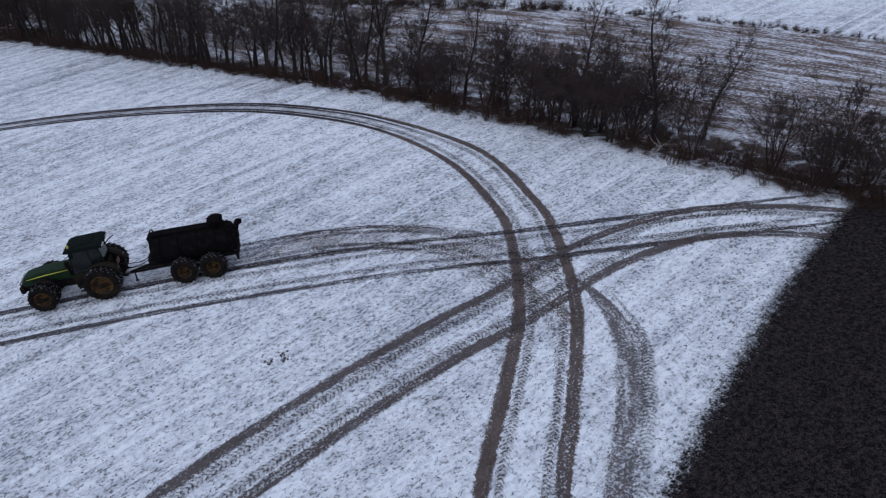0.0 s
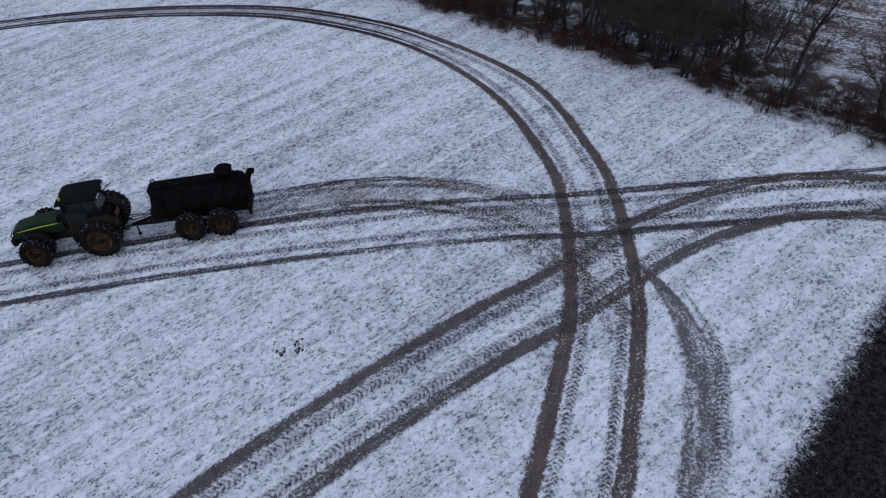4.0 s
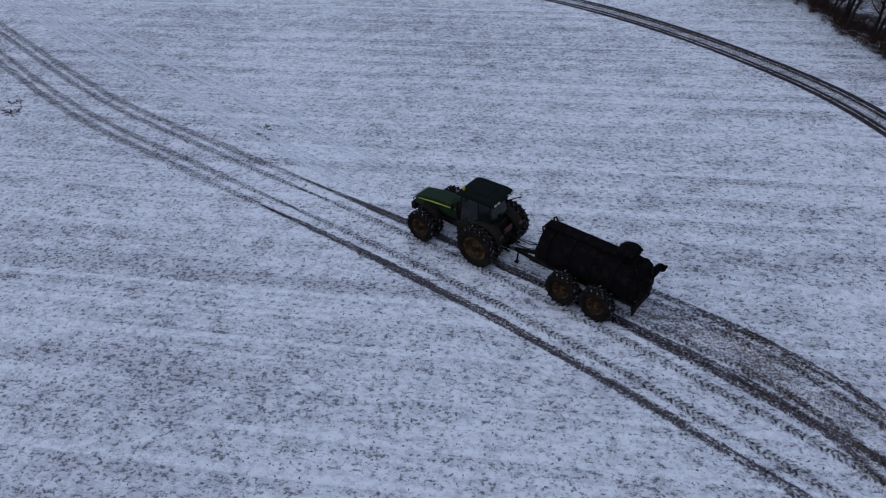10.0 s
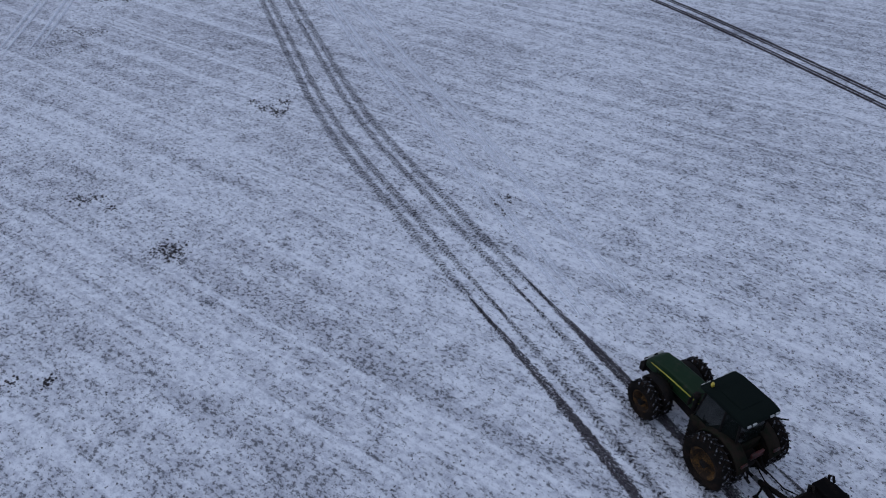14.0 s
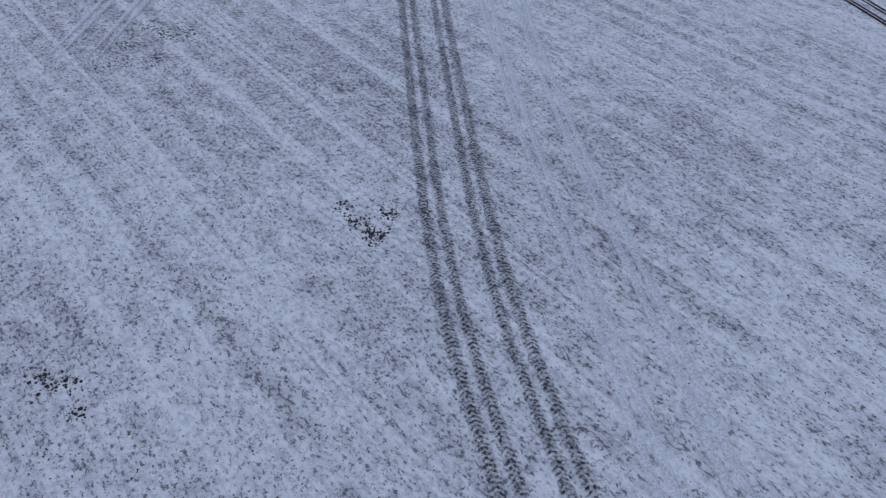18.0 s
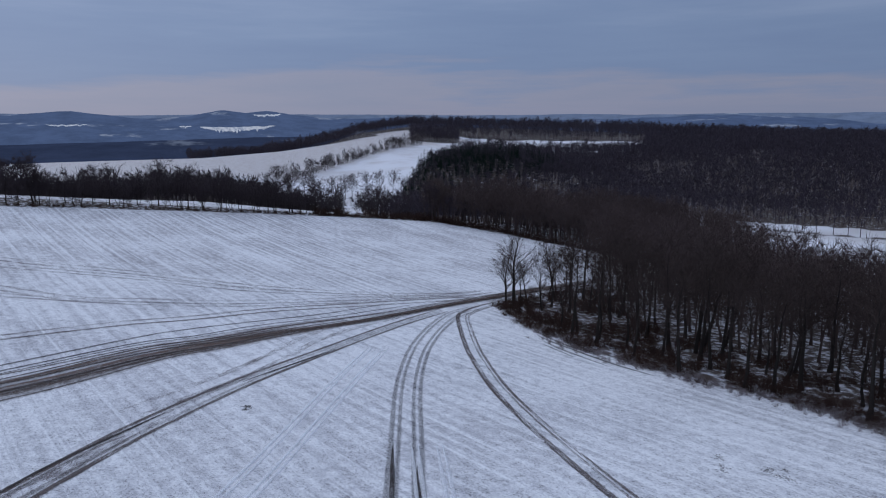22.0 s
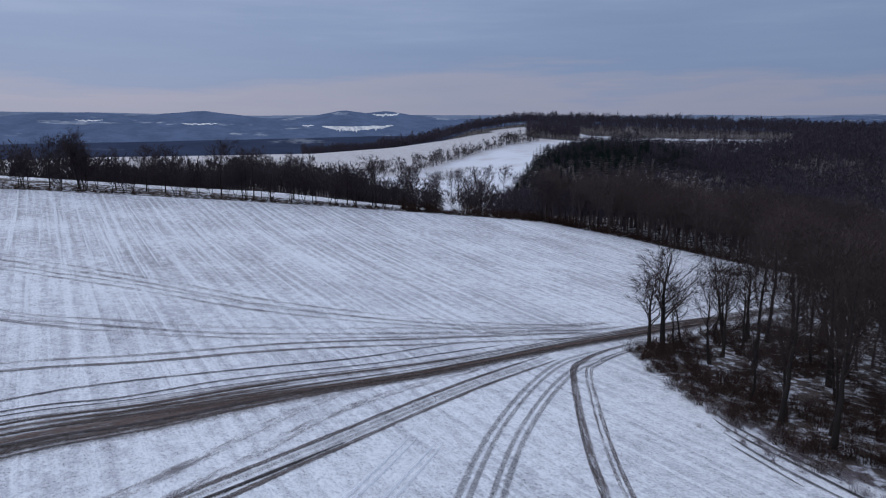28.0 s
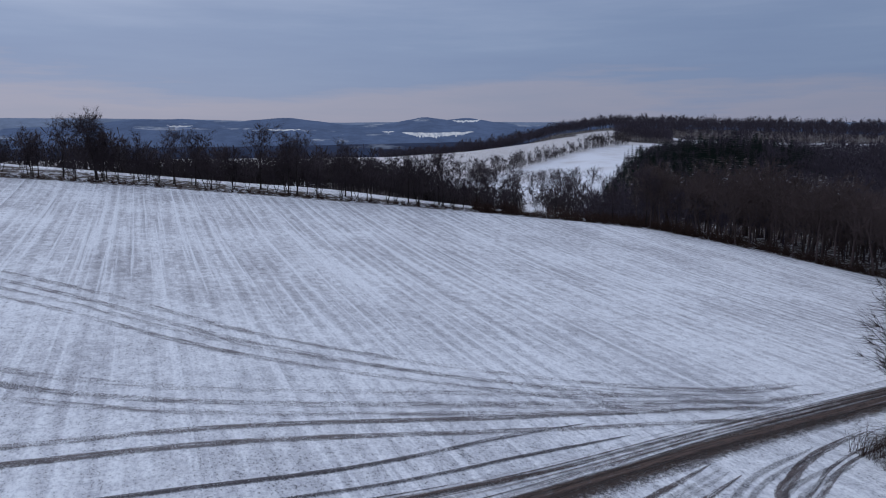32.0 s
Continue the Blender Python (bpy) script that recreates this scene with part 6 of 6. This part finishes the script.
M_SCUFF = make_track("dark_scuff", (0.050, 0.043, 0.042), 0.48, False)
for line in ([(-170, 97.2), (-166.4, 97.0), (-159.4, 98.0), (-150, 99.6), (-142, 102)], [(-166, 95.8), (-158, 96.2), (-148, 98.0)], [(-163, 94.6), (-154, 95.4)], [(-172, 98.2), (-163, 98.6), (-155, 100.0)]):
    ribbon("scuff", curve_through(line), 0, 0.75, M_SCUFF, "dark scuff mark along the wood's edge", "wheel track")


def make_packed():
    s = Shader("packed_snow", 0.7, 0.3)
    u, v = s.uv()[:2]
    side = s.math("ABSOLUTE", s.math("MULTIPLY_ADD", v, 2.0, -1.0))
    body = s.math("SUBTRACT", 1.0, s.step(s.math("ADD", side, s.math("MULTIPLY_ADD", s.noise(s.pos, 2.5, 5.0, 0.7), 1.2, -0.6)), 0.5, 0.95))
    grain = s.noise(s.pos, 9.0, 4.0, 0.7)
    mat = s.finish(s.mix(grain, (0.84, 0.87, 0.92), (0.90, 0.92, 0.96)), grain, 0.3, 0.02)
    clear, blend = s.n.new("ShaderNodeBsdfTransparent"), s.n.new("ShaderNodeMixShader")
    s.put(s.math("MULTIPLY", body, s.math("MULTIPLY_ADD", s.step(grain, 0.35, 0.6), 0.4, 0.34)), blend.inputs[0])
    s.l.new(clear.outputs[0], blend.inputs[1]), s.l.new(s.bsdf.outputs[0], blend.inputs[2])
    s.l.new(blend.outputs[0], s.n["Material Output"].inputs["Surface"])
    return mat


M_PACKED = make_packed()
for line, gap in (([(-164.3, 65.3), (-148.3, 56.3), (-117.1, 39.8), (-105.3, 32.8), (-93.6, 26.6), (-85.6, 22.3), (-69.9, 14.3)], 1.25),
                  ([(-123.4, 58.9), (-101.8, 52.7), (-87.6, 49.3), (-76.7, 47.1), (-53.9, 39.8), (-38, 35.5), (-24.8, 31.7), (-18, 29.7)], 1.3)):
    for wheel_at in (-gap - 0.33, -gap + 0.33, gap - 0.33, gap + 0.33):
        ribbon("packed_trail", curve_through(line), wheel_at, 0.55, M_PACKED, "pale trail of old tracks packed into the snow", "wheel track")

# a dark pile where the lane leaves the field: sticks standing in for equipment
heap = Branches()
r_heap = np.random.default_rng(77)
for _ in range(260):
    c = r_heap.normal(0, 1, 3) * (2.8, 1.3, 0.75)
    d = r_heap.normal(0, 1, 3)
    d[2] *= 0.3
    d /= np.linalg.norm(d)
    z = abs(c[2]) + 0.2
    heap.limb([(c[0], c[1], z), (c[0] + d[0] * 2, c[1] + d[1] * 2, z + d[2] * 2)], [0.06, 0], 3)
v_heap, t_heap = heap.data()
brush_heap = tagged(new("brush_heap", fast_mesh("brush_heap", v_heap, t_heap, M_TWIG)), "dark pile of sticks at the field's edge, in place of equipment", "brush heap")
brush_heap.matrix_basis = Matrix.Translation(ground_point(-275, 168.5, -0.1)) @ pose(0, 0, 0, 0, 0, 50)


def build_shed(x, y, turn, size):
    """A low field shed with a gable roof."""
    shed = tagged(new("field_shed"), "small dark field shed below the snowy meadow", "shed", "field sheds")
    length, deep, tall = size
    bm = bmesh.new()
    prism(bm, [(-length / 2, -0.4), (-length / 2, tall), (length / 2, tall), (length / 2, -0.4)], -deep / 2, deep / 2, 0.03)
    part("wall", bm, M_CHASSIS, shed, "dark weathered board walls", smooth=False)
    for side in (-1, 1):
        bm = bmesh.new()
        box(bm, (0, side * deep * 0.27, tall + deep * 0.14), (length + 0.5, deep * 0.62, 0.08), Matrix.Rotation(-side * radians(27), 3, "X"), 0.01)
        part("roof", bm, M_CLOD, shed, "dark roof slope", smooth=False)
    bm = bmesh.new()
    box(bm, (0.2, -deep / 2 - 0.02, tall * 0.42), (1.6, 0.06, tall * 0.84), None, 0.01)
    part("door", bm, M_BARK, shed, "closed plank door", smooth=False)
    shed.matrix_basis = Matrix.Translation(ground_point(x, y)) @ pose(0, 0, 0, 0, 0, turn)


build_shed(-556, 112, 70, (7.5, 4.5, 2.6))
build_shed(-571, 122, 55, (5.0, 3.5, 2.2))
# evergreen bushes beside the sheds
for k, (x, y, size) in enumerate(((-561, 118.5, 0.34), (-566, 127, 0.28), (-580, 126, 0.24))):
    bush = tagged(new("evergreen_bush"), "dark evergreen bush beside the field sheds", "bush", "evergreen bushes")
    v_bush, t_bush = conifer(130 + k, 13)
    new("foliage", fast_mesh("foliage", v_bush * (1.5, 1.5, 1.0), t_bush, M_PINE)).parent = bush
    bush.matrix_basis = Matrix.Translation(ground_point(x, y)) @ Matrix.Scale(size, 4)

# a pale fallen bough at the foot of the hedge
bough = Branches()
bough.limb([(-1.1, 0, 0.12), (0, 0.15, 0.22), (1.3, 0.1, 0.35)], [0.09, 0.07, 0], 6)
bough.limb([(0, 0.15, 0.22), (0.5, 0.8, 0.3), (0.8, 1.4, 0.55)], [0.06, 0.04, 0], 5)
bough.limb([(-0.3, 0.1, 0.2), (-0.6, 0.7, 0.7), (-0.8, 1.0, 1.3)], [0.06, 0.04, 0], 5)
bough.limb([(0.4, 0.13, 0.26), (0.9, -0.5, 0.3)], [0.045, 0], 5)
v_bough, t_bough = bough.data()
fallen_bough = tagged(new("fallen_bough", fast_mesh("fallen_bough", v_bough, t_bough, M_PLATE)), "pale barkless fallen bough at the foot of the hedge", "bough")
fallen_bough.matrix_basis = Matrix.Translation(ground_point(29.0, 23.0)) @ pose(0, 0, 0, 0, 0, 20)
